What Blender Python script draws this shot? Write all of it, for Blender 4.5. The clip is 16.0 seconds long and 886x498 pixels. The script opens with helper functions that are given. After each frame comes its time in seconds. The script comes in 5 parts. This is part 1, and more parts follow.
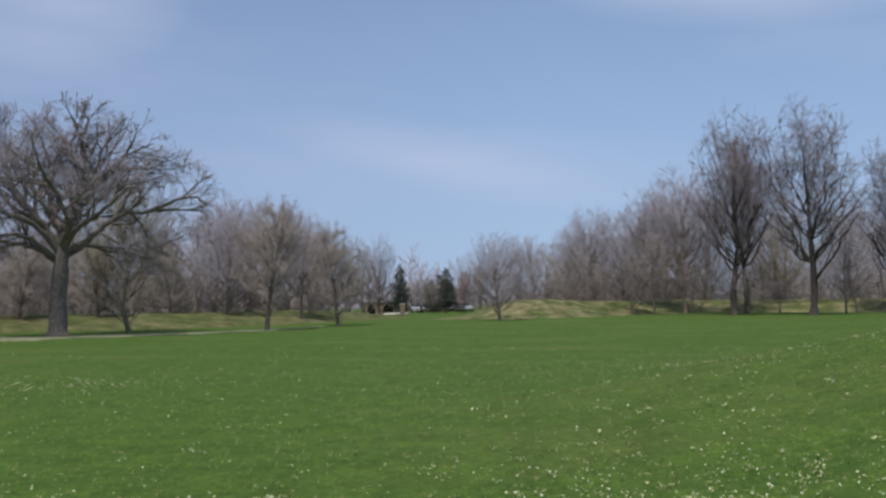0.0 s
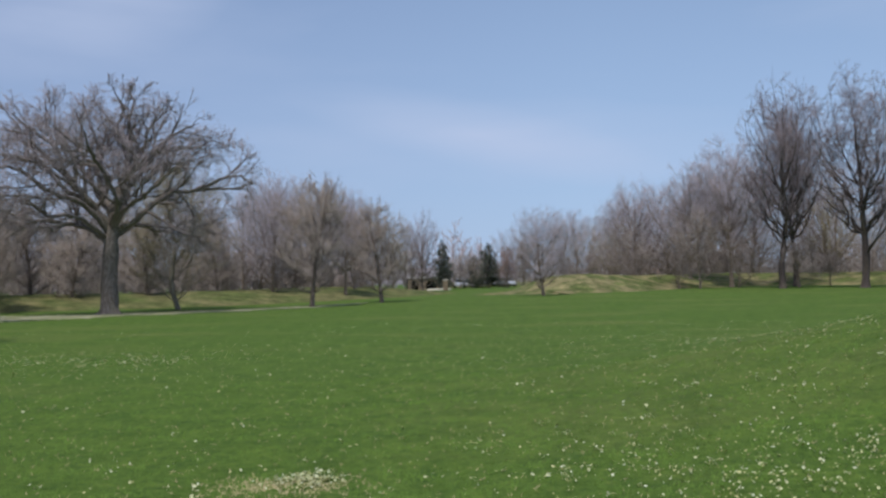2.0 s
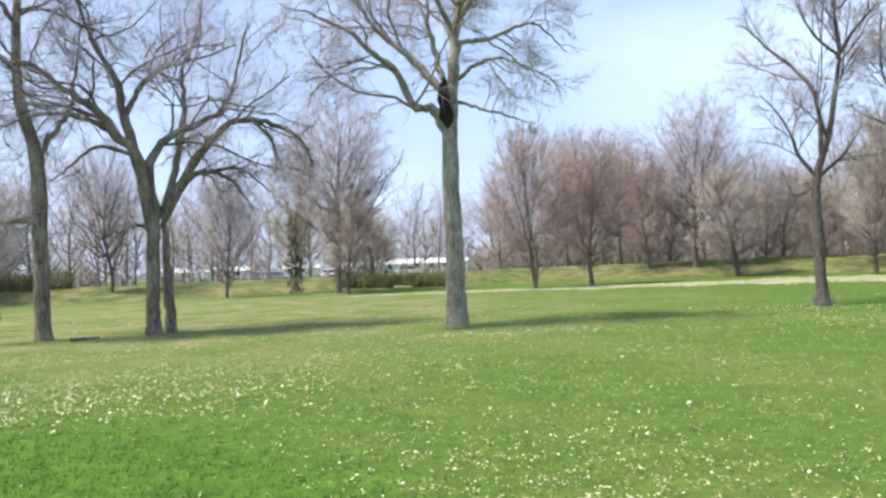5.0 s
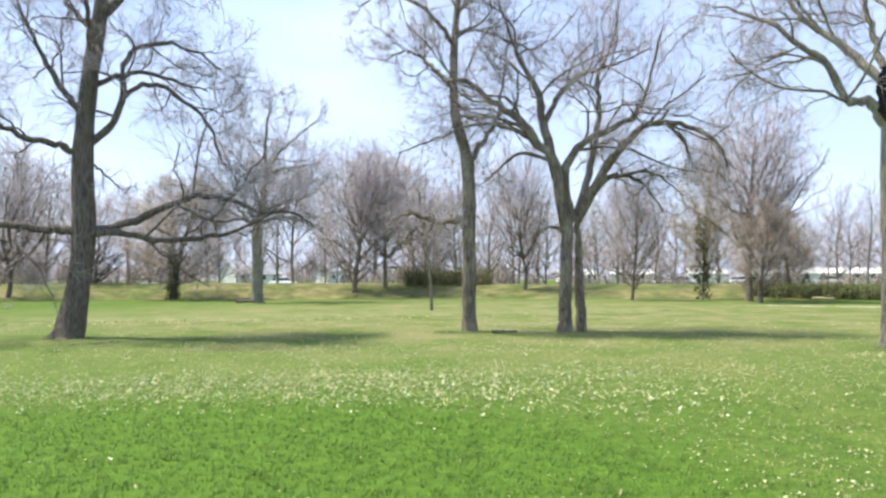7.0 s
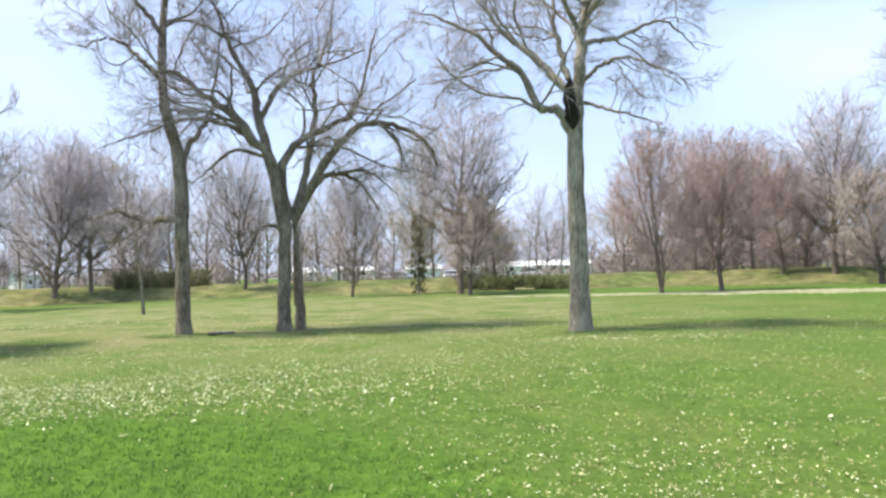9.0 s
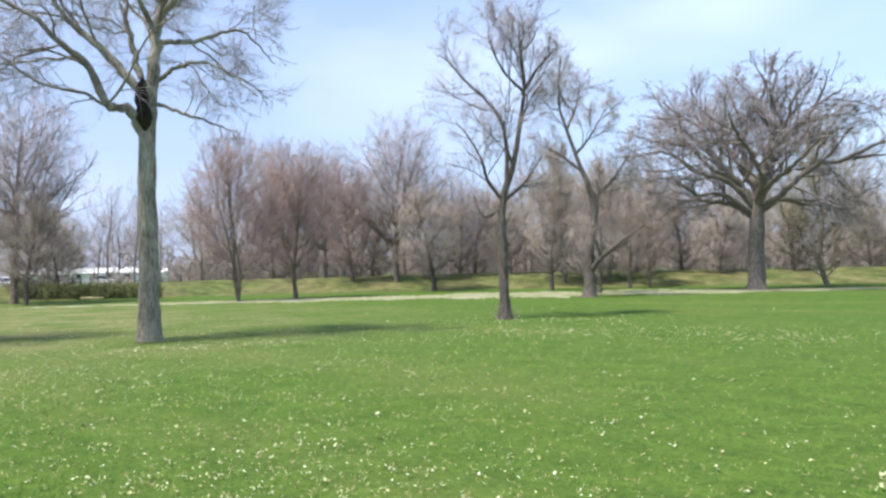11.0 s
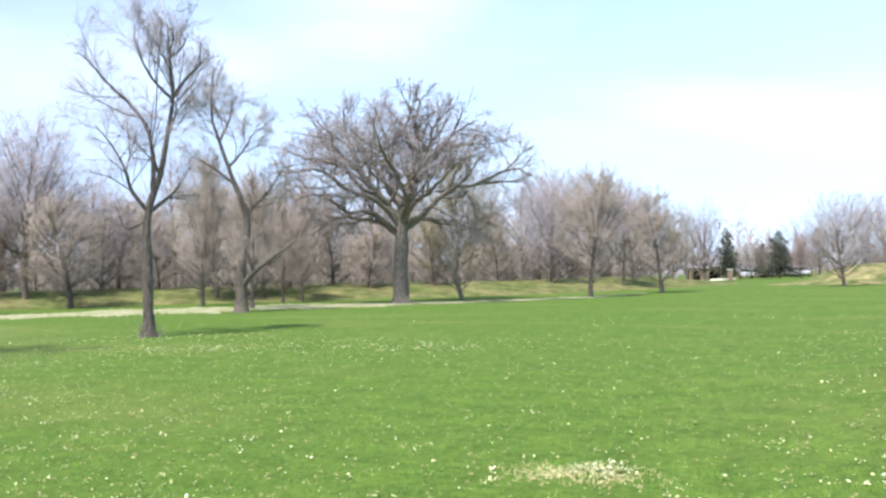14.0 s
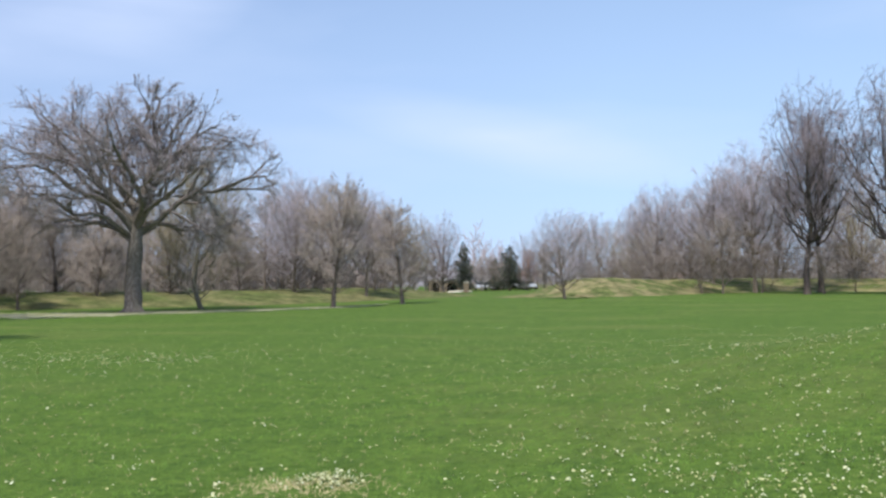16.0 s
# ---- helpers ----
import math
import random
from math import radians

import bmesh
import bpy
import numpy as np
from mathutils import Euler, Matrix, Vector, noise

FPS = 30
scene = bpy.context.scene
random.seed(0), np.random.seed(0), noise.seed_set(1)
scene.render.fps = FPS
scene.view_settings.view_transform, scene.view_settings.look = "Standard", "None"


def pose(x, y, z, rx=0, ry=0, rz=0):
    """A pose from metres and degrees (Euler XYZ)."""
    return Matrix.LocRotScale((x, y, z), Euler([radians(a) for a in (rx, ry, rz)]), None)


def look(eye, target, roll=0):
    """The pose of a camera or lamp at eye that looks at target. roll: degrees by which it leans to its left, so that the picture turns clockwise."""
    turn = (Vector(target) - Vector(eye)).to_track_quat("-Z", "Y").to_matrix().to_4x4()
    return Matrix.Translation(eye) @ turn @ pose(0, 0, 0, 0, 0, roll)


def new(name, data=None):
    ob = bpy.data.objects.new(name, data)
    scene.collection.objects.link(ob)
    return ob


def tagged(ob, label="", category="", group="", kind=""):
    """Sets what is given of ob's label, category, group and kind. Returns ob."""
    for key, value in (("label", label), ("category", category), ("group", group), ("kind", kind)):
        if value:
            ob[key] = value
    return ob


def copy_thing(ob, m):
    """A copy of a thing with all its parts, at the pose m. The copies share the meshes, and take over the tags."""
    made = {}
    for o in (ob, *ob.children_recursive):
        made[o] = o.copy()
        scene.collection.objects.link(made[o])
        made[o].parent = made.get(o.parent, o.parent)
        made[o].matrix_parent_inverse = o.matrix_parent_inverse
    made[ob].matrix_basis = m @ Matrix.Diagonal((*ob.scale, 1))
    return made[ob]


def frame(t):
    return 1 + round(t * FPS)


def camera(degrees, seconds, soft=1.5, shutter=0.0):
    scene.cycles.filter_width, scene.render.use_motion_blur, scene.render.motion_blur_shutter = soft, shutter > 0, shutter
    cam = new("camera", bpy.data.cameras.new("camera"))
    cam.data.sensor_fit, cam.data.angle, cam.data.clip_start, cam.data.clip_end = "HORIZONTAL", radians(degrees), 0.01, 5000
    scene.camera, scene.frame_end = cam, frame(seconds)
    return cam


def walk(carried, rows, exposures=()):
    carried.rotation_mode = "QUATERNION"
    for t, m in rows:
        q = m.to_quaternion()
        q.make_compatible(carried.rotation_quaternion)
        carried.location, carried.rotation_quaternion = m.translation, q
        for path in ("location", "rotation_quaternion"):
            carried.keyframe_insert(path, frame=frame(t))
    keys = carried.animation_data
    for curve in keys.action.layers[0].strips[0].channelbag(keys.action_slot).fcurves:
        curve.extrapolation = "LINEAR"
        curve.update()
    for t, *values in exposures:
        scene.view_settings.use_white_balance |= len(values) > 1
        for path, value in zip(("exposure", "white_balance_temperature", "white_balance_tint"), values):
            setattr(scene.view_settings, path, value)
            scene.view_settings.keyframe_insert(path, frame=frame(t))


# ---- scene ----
cam = camera(54.84, 16.0, soft=2.6)
# The camera is held out at arm's length and swung round its holder: seconds, yaw, pitch, roll.
EYE, ARM = 1.6, 0.34
ROWS = [
    (0, 0.00, 3.64, 0.51),
    (0.5, -0.03, 3.30, 0.30),
    (1, 0.86, 2.65, 0.51),
    (1.5, 1.19, 2.88, 0.83),
    (2, 2.87, 2.05, 0.98),
    (2.5, 9.63, 2.35, 0.21),
    (3, 19.46, 2.32, 1.24),
    (3.5, 31.45, 2.09, 1.64),
    (4, 44.49, 1.75, 1.51),
    (4.5, 54.55, 1.27, 1.40),
    (5, 63.57, 0.97, 2.37),
    (5.2, 66.64, 0.50, 2.62),
    (5.7, 74.30, 1.00, 2.20),
    (6.2, 82.30, 1.40, 1.30),
    (6.6, 88.20, 1.70, 0.60),
    (6.95, 90.20, 1.80, 0.20),
    (7.3, 88.93, 1.65, 0.08),
    (7.5, 87.47, 1.53, 0.43),
    (8, 83.33, 1.50, 1.26),
    (8.5, 77.41, 1.50, 1.76),
    (9, 71.70, 1.37, 1.61),
    (9.5, 65.80, 1.12, 1.38),
    (10, 58.57, 1.10, 1.21),
    (10.2, 55.76, 1.37, 1.23),
    (10.7, 48.20, 1.25, 1.25),
    (11.2, 41.50, 1.25, 1.15),
    (11.75, 35.20, 1.25, 1.05),
    (12.3, 30.86, 1.28, 0.98),
    (12.5, 30.33, 0.88, 0.95),
    (13, 28.43, 0.86, 1.32),
    (13.5, 24.91, 1.62, 1.17),
    (14, 21.24, 1.74, 1.17),
    (14.5, 17.44, 2.36, 1.01),
    (15, 13.04, 1.90, 0.57),
    (15.5, 9.52, 2.00, 0.20),
    (16, 4.26, 2.20, 0.35),
]
walk(cam, [(t, pose(-ARM * math.sin(radians(yaw)), ARM * (math.cos(radians(yaw)) - 1), EYE, 90 + pitch, roll, yaw))
           for t, yaw, pitch, roll in ROWS],
     exposures=[(t, stops, 6200 + 320 * min(1.0, stops / 1.25) + warm, 12 - 3 * min(1.0, stops / 1.25)) for t, stops, warm in (
         (0, -0.14, 100), (2.0, -0.06, 100), (2.5, 0.24, 100), (3.0, 0.57, 100), (3.5, 1.18, 0), (4.5, 1.18, 100), (5.0, 1.14, 200), (7.5, 1.33, 420), (8.0, 1.16, 380),
         (9.0, 1.25, 300), (9.5, 1.21, 260), (10.0, 0.93, 180), (12.5, 1.19, -60), (13.0, 1.2, -60), (13.5, 1.16, -60), (14.0, 1.3, 0), (14.5, 1.23, 0), (15.0, 0.95, 0), (15.5, 0.86, 0), (16.0, 0.52, 0))])

# ---- light ----
SUN_YAW, SUN_UP = 163.0, 63.0
sun_way = Vector((-math.sin(radians(SUN_YAW)) * math.cos(radians(SUN_UP)), math.cos(radians(SUN_YAW)) * math.cos(radians(SUN_UP)), math.sin(radians(SUN_UP))))
sun_data = bpy.data.lights.new("sun", "SUN")
sun_data.energy, sun_data.angle, sun_data.color = 3.3, radians(3.2), (1.0, 0.955, 0.89)
sun = new("sun", sun_data)
sun.matrix_world = look(sun_way * 60, (0, 0, 0))

world = bpy.data.worlds.new("sky")
scene.world = world
world.use_nodes = True
wn, wl = world.node_tree.nodes, world.node_tree.links
back = wn["Background"]
sky = wn.new("ShaderNodeTexSky")
sky.sky_type, sky.sun_disc = "NISHITA", False
sky.sun_elevation, sky.sun_rotation = radians(SUN_UP), radians(-SUN_YAW)
sky.air_density, sky.dust_density, sky.ozone_density = 1.0, 0.2, 1.2
coords = wn.new("ShaderNodeTexCoord")
stretch = wn.new("ShaderNodeMapping")
stretch.inputs["Rotation"].default_value = (0, radians(14), radians(8))
stretch.inputs["Scale"].default_value = (1.6, 2.2, 7.0)
wisps = wn.new("ShaderNodeTexNoise")
wisps.inputs["Scale"].default_value, wisps.inputs["Detail"].default_value, wisps.inputs["Roughness"].default_value = 1.35, 6.0, 0.45
shape = wn.new("ShaderNodeValToRGB")
shape.color_ramp.elements[0].position, shape.color_ramp.elements[1].position = 0.44, 0.75
shape.color_ramp.elements[1].color = (0.36, 0.36, 0.36, 1)
cloud = wn.new("ShaderNodeMix")
cloud.data_type = "RGBA"
cloud.inputs["B"].default_value = (5.3, 6.1, 7.9, 1)
wl.new(coords.outputs["Generated"], stretch.inputs["Vector"])
wl.new(stretch.outputs["Vector"], wisps.inputs["Vector"])
wl.new(wisps.outputs["Fac"], shape.inputs["Fac"])
factor = shape.outputs["Color"]
# two long thin streaks of cirrus: place on the sky, lean, half sizes, strength
for place, lean, size, strength in (((0.0, 0.986, 0.165), 13, (0.24, 0.4, 0.04), 0.36), ((0.33, 0.88, 0.36), 4, (0.26, 0.3, 0.07), 1.1), ((-0.42, 0.83, 0.34), 4, (0.16, 0.3, 0.1), 0.7), ((-0.62, 0.76, 0.24), -6, (0.34, 0.34, 0.06), 0.2)):
    spread = wn.new("ShaderNodeMapping")
    spread.vector_type = "TEXTURE"
    spread.inputs["Location"].default_value, spread.inputs["Rotation"].default_value, spread.inputs["Scale"].default_value = place, (0, radians(lean), 0), size
    fall = wn.new("ShaderNodeTexGradient")
    fall.gradient_type = "SPHERICAL"
    weave = wn.new("ShaderNodeMath")
    weave.operation = "MULTIPLY"
    soft_sum = wn.new("ShaderNodeMath")
    soft_sum.operation, soft_sum.use_clamp = "MULTIPLY_ADD", True
    wl.new(coords.outputs["Generated"], spread.inputs["Vector"])
    wl.new(spread.outputs["Vector"], fall.inputs["Vector"])
    wl.new(fall.outputs["Fac"], weave.inputs[0])
    wl.new(wisps.outputs["Fac"], weave.inputs[1])
    wl.new(weave.outputs["Value"], soft_sum.inputs[0])
    soft_sum.inputs[1].default_value = 2.2 * strength
    wl.new(factor, soft_sum.inputs[2])
    factor = soft_sum.outputs["Value"]
wl.new(factor, cloud.inputs["Factor"])
tint = wn.new("ShaderNodeMix")
tint.data_type, tint.blend_type = "RGBA", "MULTIPLY"
tint.inputs["Factor"].default_value, tint.inputs["B"].default_value = 1.0, (1.02, 0.985, 1.06, 1)
wl.new(sky.outputs["Color"], tint.inputs["A"])
# pale blue haze towards the horizon
height = wn.new("ShaderNodeSeparateXYZ")
wl.new(coords.outputs["Generated"], height.inputs["Vector"])
low = wn.new("ShaderNodeMapRange")
for key, value in (("From Min", 0.0), ("From Max", 0.5), ("To Min", 0.92), ("To Max", 0.3)):
    low.inputs[key].default_value = value
wl.new(height.outputs["Z"], low.inputs["Value"])
haze = wn.new("ShaderNodeMix")
haze.data_type = "RGBA"
# haze colour gradually dims away from the gateway's quarter, to balance the exposures
thin = wn.new("ShaderNodeMapRange")
for key, value in (("From Min", -0.9), ("From Max", 0.12), ("To Min", 1.0), ("To Max", 0.0)):
    thin.inputs[key].default_value = value
wl.new(height.outputs["X"], thin.inputs["Value"])
veil = wn.new("ShaderNodeMix")
veil.data_type = "RGBA"
veil.inputs["A"].default_value, veil.inputs["B"].default_value = (3.85, 5.45, 7.75, 1), (2.98, 3.8, 5.75, 1)
wl.new(thin.outputs["Result"], veil.inputs["Factor"])
wl.new(veil.outputs["Result"], haze.inputs["B"])
wl.new(low.outputs["Result"], haze.inputs["Factor"])
wl.new(tint.outputs["Result"], haze.inputs["A"])
wl.new(haze.outputs["Result"], cloud.inputs["A"])
wl.new(cloud.outputs["Result"], back.inputs["Color"])
back.inputs["Strength"].default_value = 0.1


# ---- materials ----
def material(name, rough=0.8, spec=0.3):
    m = bpy.data.materials.new(name)
    m.use_nodes = True
    bsdf = m.node_tree.nodes["Principled BSDF"]
    bsdf.inputs["Roughness"].default_value = rough
    bsdf.inputs["Specular IOR Level"].default_value = spec
    return m, m.node_tree.nodes, m.node_tree.links, bsdf


def noise_node(nodes, links, vec, scale, detail=4.0, rough=0.55):
    n = nodes.new("ShaderNodeTexNoise")
    n.inputs["Scale"].default_value, n.inputs["Detail"].default_value, n.inputs["Roughness"].default_value = scale, detail, rough
    links.new(vec, n.inputs["Vector"])
    return n.outputs["Fac"]


def ramp(nodes, links, fac, stops):
    r = nodes.new("ShaderNodeValToRGB")
    while len(r.color_ramp.elements) < len(stops):
        r.color_ramp.elements.new(0.5)
    for e, (p, c) in zip(r.color_ramp.elements, stops):
        e.position, e.color = p, (*c, 1) if len(c) == 3 else c
    links.new(fac, r.inputs["Fac"])
    return r.outputs["Color"]


def mixed(nodes, links, fac, a, b, blend="MIX"):
    m = nodes.new("ShaderNodeMix")
    m.data_type, m.blend_type = "RGBA", blend
    for key, value in (("Factor", fac), ("A", a), ("B", b)):
        if isinstance(value, (int, float)):
            m.inputs[key].default_value = value
        elif isinstance(value, tuple):
            m.inputs[key].default_value = (*value, 1)
        else:
            links.new(value, m.inputs[key])
    return m.outputs["Result"]


def bumped(nodes, links, bsdf, fac, strength, distance):
    b = nodes.new("ShaderNodeBump")
    b.inputs["Strength"].default_value, b.inputs["Distance"].default_value = strength, distance
    links.new(fac, b.inputs["Height"])
    links.new(b.outputs["Normal"], bsdf.inputs["Normal"])


def scaled(nodes, links, scale, turn=0.0):
    c = nodes.new("ShaderNodeTexCoord")
    m = nodes.new("ShaderNodeMapping")
    m.inputs["Scale"].default_value = scale
    m.inputs["Rotation"].default_value = (0, 0, radians(turn))
    links.new(c.outputs["Object"], m.inputs["Vector"])
    return m.outputs["Vector"]


def bark(name, dark, light, lichen=None):
    m, n, l, b = material(name, 0.9, 0.15)
    v = scaled(n, l, (9, 9, 1.6))
    ridges = noise_node(n, l, v, 2.2, 6, 0.65)
    col = ramp(n, l, ridges, [(0.32, dark), (0.68, light)])
    if lichen:
        blots = noise_node(n, l, scaled(n, l, (1.3, 1.3, 0.7)), 1.7, 4)
        col = mixed(n, l, ramp(n, l, blots, [(0.45, (0, 0, 0)), (0.65, (0.75, 0.75, 0.75))]), col, lichen)
    cracks = noise_node(n, l, scaled(n, l, (22, 22, 3.0)), 1.6, 5, 0.7)
    col = mixed(n, l, 0.8, col, ramp(n, l, cracks, [(0.36, (0.42, 0.4, 0.38)), (0.52, (1.0, 1.0, 1.0)), (0.7, (1.3, 1.28, 1.22))]), "MULTIPLY")
    moss = noise_node(n, l, scaled(n, l, (0.8, 0.8, 0.35)), 1.3, 5)
    col = mixed(n, l, ramp(n, l, moss, [(0.52, (0, 0, 0)), (0.7, (0.4, 0.4, 0.4))]), col, (0.14, 0.135, 0.065))
    l.new(col, b.inputs["Base Color"])
    bumped(n, l, b, cracks, 1.0, 0.05)
    return m


def twig_paint(name, a, c):
    m, n, l, b = material(name, 0.85, 0.1)
    tone = noise_node(n, l, scaled(n, l, (1, 1, 1)), 0.9, 3)
    l.new(ramp(n, l, tone, [(0.3, a), (0.7, c)]), b.inputs["Base Color"])
    return m


def plain(name, colour, rough=0.6, spec=0.3, vary=0.15, scale=4.0, metal=0.0):
    m, n, l, b = material(name, rough, spec)
    b.inputs["Metallic"].default_value = metal
    f = noise_node(n, l, scaled(n, l, (1, 1, 1)), scale, 5)
    lo = tuple(c * (1 - vary) for c in colour)
    hi = tuple(min(1, c * (1 + vary)) for c in colour)
    l.new(ramp(n, l, f, [(0.3, lo), (0.7, hi)]), b.inputs["Base Color"])
    return m


BARK_GREY = bark("bark_grey", (0.12, 0.1, 0.08), (0.47, 0.41, 0.325), (0.54, 0.49, 0.39))
BARK_BROWN = bark("bark_brown", (0.115, 0.09, 0.072), (0.33, 0.27, 0.215))
BARK_OAK = bark("bark_oak", (0.1, 0.084, 0.074), (0.33, 0.285, 0.25))
BARK_UMBER = bark("bark_umber", (0.085, 0.067, 0.052), (0.33, 0.27, 0.21), (0.42, 0.365, 0.285))
BARK_DARK = bark("bark_dark", (0.082, 0.066, 0.057), (0.25, 0.207, 0.178))
BARK_BLACK = bark("bark_black", (0.045, 0.036, 0.033), (0.15, 0.12, 0.108))
BARK_PALE = bark("bark_pale", (0.14, 0.125, 0.095), (0.36, 0.33, 0.26))
# near-black colour that stands for the shade in the tall tree's hollow
CAVITY = bark("cavity_black", (0.008, 0.007, 0.006), (0.03, 0.026, 0.022))
TWIG_GREY = twig_paint("twig_grey", (0.3, 0.262, 0.272), (0.47, 0.418, 0.435))
TWIG_BROWN = twig_paint("twig_brown", (0.268, 0.222, 0.186), (0.415, 0.354, 0.305))
TWIG_DUSK = twig_paint("twig_dusk", (0.2, 0.165, 0.166), (0.33, 0.28, 0.285))
TWIG_OAK = twig_paint("twig_oak", (0.24, 0.206, 0.205), (0.385, 0.336, 0.338))
TWIG_DARK = twig_paint("twig_dark", (0.198, 0.168, 0.148), (0.325, 0.278, 0.248))
TWIG_RED = twig_paint("twig_red_buds", (0.25, 0.176, 0.158), (0.385, 0.288, 0.262))
TWIG_OLIVE = twig_paint("twig_olive", (0.2, 0.175, 0.11), (0.33, 0.285, 0.18))
NEEDLES = twig_paint("needles", (0.062, 0.072, 0.056), (0.118, 0.128, 0.1))
HEDGE = twig_paint("hedge_leaves", (0.065, 0.08, 0.033), (0.14, 0.15, 0.068))
IVY = twig_paint("ivy_leaves", (0.075, 0.082, 0.035), (0.155, 0.15, 0.075))


# ---- shapes ----
def mesh_of(name, verts, quads, mats=()):
    """A mesh from an array of points and an array of four-cornered faces."""
    verts, quads = np.asarray(verts, np.float32), np.asarray(quads, np.int32)
    me = bpy.data.meshes.new(name)
    me.vertices.add(len(verts))
    me.vertices.foreach_set("co", verts.ravel())
    k = quads.shape[1]
    me.loops.add(quads.size)
    me.loops.foreach_set("vertex_index", quads.ravel())
    me.polygons.add(len(quads))
    me.polygons.foreach_set("loop_start", np.arange(0, quads.size, k, dtype=np.int32))
    me.update(calc_edges=True)
    for m in mats:
        me.materials.append(m)
    return me


def smooth(me):
    me.polygons.foreach_set("use_smooth", np.ones(len(me.polygons), bool))
    return me


def part(name, me, parent, label=""):
    ob = new(name, me)
    ob.parent = parent
    return tagged(ob, label) if label else ob


def thing(name, m, label, category, group="", kind=""):
    ob = new(name)
    ob.matrix_world = m
    return tagged(ob, label, category, group, kind)


def spot(az, dist):
    """A place on the ground that many degrees to the left of straight ahead, that many metres off."""
    return -dist * math.sin(radians(az)), dist * math.cos(radians(az))


def ease(x, a, b):
    t = np.clip((x - a) / (b - a), 0, 1)
    return t * t * (3 - 2 * t)


def ground_z(x, y):
    """Height of the lawn: level, with a faint rise beyond the middle of the field, shallow swells and one grassy hump."""
    r = np.hypot(x, y)
    rise = 0.42 * ease(r, 30, 85) * ease(x, -22, 22)
    swell = 0.05 * np.sin(x * 0.11 + 1.0) * np.sin(y * 0.13) * ease(r, 12, 30)
    hx, hy = spot(-40, 15.0)
    hump = 1.5 * np.exp(-((x - hx) ** 2 + (y - hy) ** 2) / (2 * 4.2 ** 2))
    return rise + swell + hump


def stand(az, dist, sink=0.05, turn=0.0):
    x, y = spot(az, dist)
    return pose(x, y, float(ground_z(x, y)) - sink, 0, 0, az + turn)


def tubes(P, R, sides, lobes=None):
    """Tapered round tubes along many paths at once: P (n, k, 3), R (n, k)."""
    n, k, _ = P.shape
    T = np.empty_like(P)
    T[:, 1:-1] = P[:, 2:] - P[:, :-2]
    T[:, 0], T[:, -1] = P[:, 1] - P[:, 0], P[:, -1] - P[:, -2]
    T /= np.linalg.norm(T, axis=2, keepdims=True) + 1e-9
    ref = np.where(np.abs(T[:, :1, 2:3]) > 0.75, [[[1.0, 0, 0]]], [[[0, 0, 1.0]]])
    U = np.cross(T, ref)
    U /= np.linalg.norm(U, axis=2, keepdims=True) + 1e-9
    W = np.cross(T, U)
    a = np.arange(sides) * 2 * np.pi / sides
    rad = R[:, :, None] * np.ones(sides)
    if lobes is not None:
        rad = rad * lobes
    V = P[:, :, None, :] + rad[..., None] * (np.cos(a)[:, None] * U[:, :, None, :] + np.sin(a)[:, None] * W[:, :, None, :])
    i = (np.arange(n)[:, None, None] * k + np.arange(k - 1)[None, :, None]) * sides
    s = np.arange(sides)[None, None, :]
    s2 = (s + 1) % sides
    Q = np.stack([i + s, i + s2, i + sides + s2, i + sides + s], -1)
    return V.reshape(-1, 3), Q.reshape(-1, 4)


def joined(pieces):
    vs, qs, at = [], [], 0
    for v, q in pieces:
        vs.append(v)
        qs.append(q + at)
        at += len(v)
    return np.concatenate(vs), np.concatenate(qs)


def bend(points, k):
    """A smooth curve of k points through the given ones."""
    p = np.array(points, float)
    p = np.vstack([2 * p[0] - p[1], p, 2 * p[-1] - p[-2]])
    out = []
    for u in np.linspace(0, len(p) - 3 - 1e-6, k):
        i, f = int(u), u - int(u)
        a, b, c, d = p[i:i + 4]
        out.append(0.5 * (2 * b + (c - a) * f + (2 * a - 5 * b + 4 * c - d) * f * f + (3 * b - a - 3 * c + d) * f ** 3))
    return np.array(out)


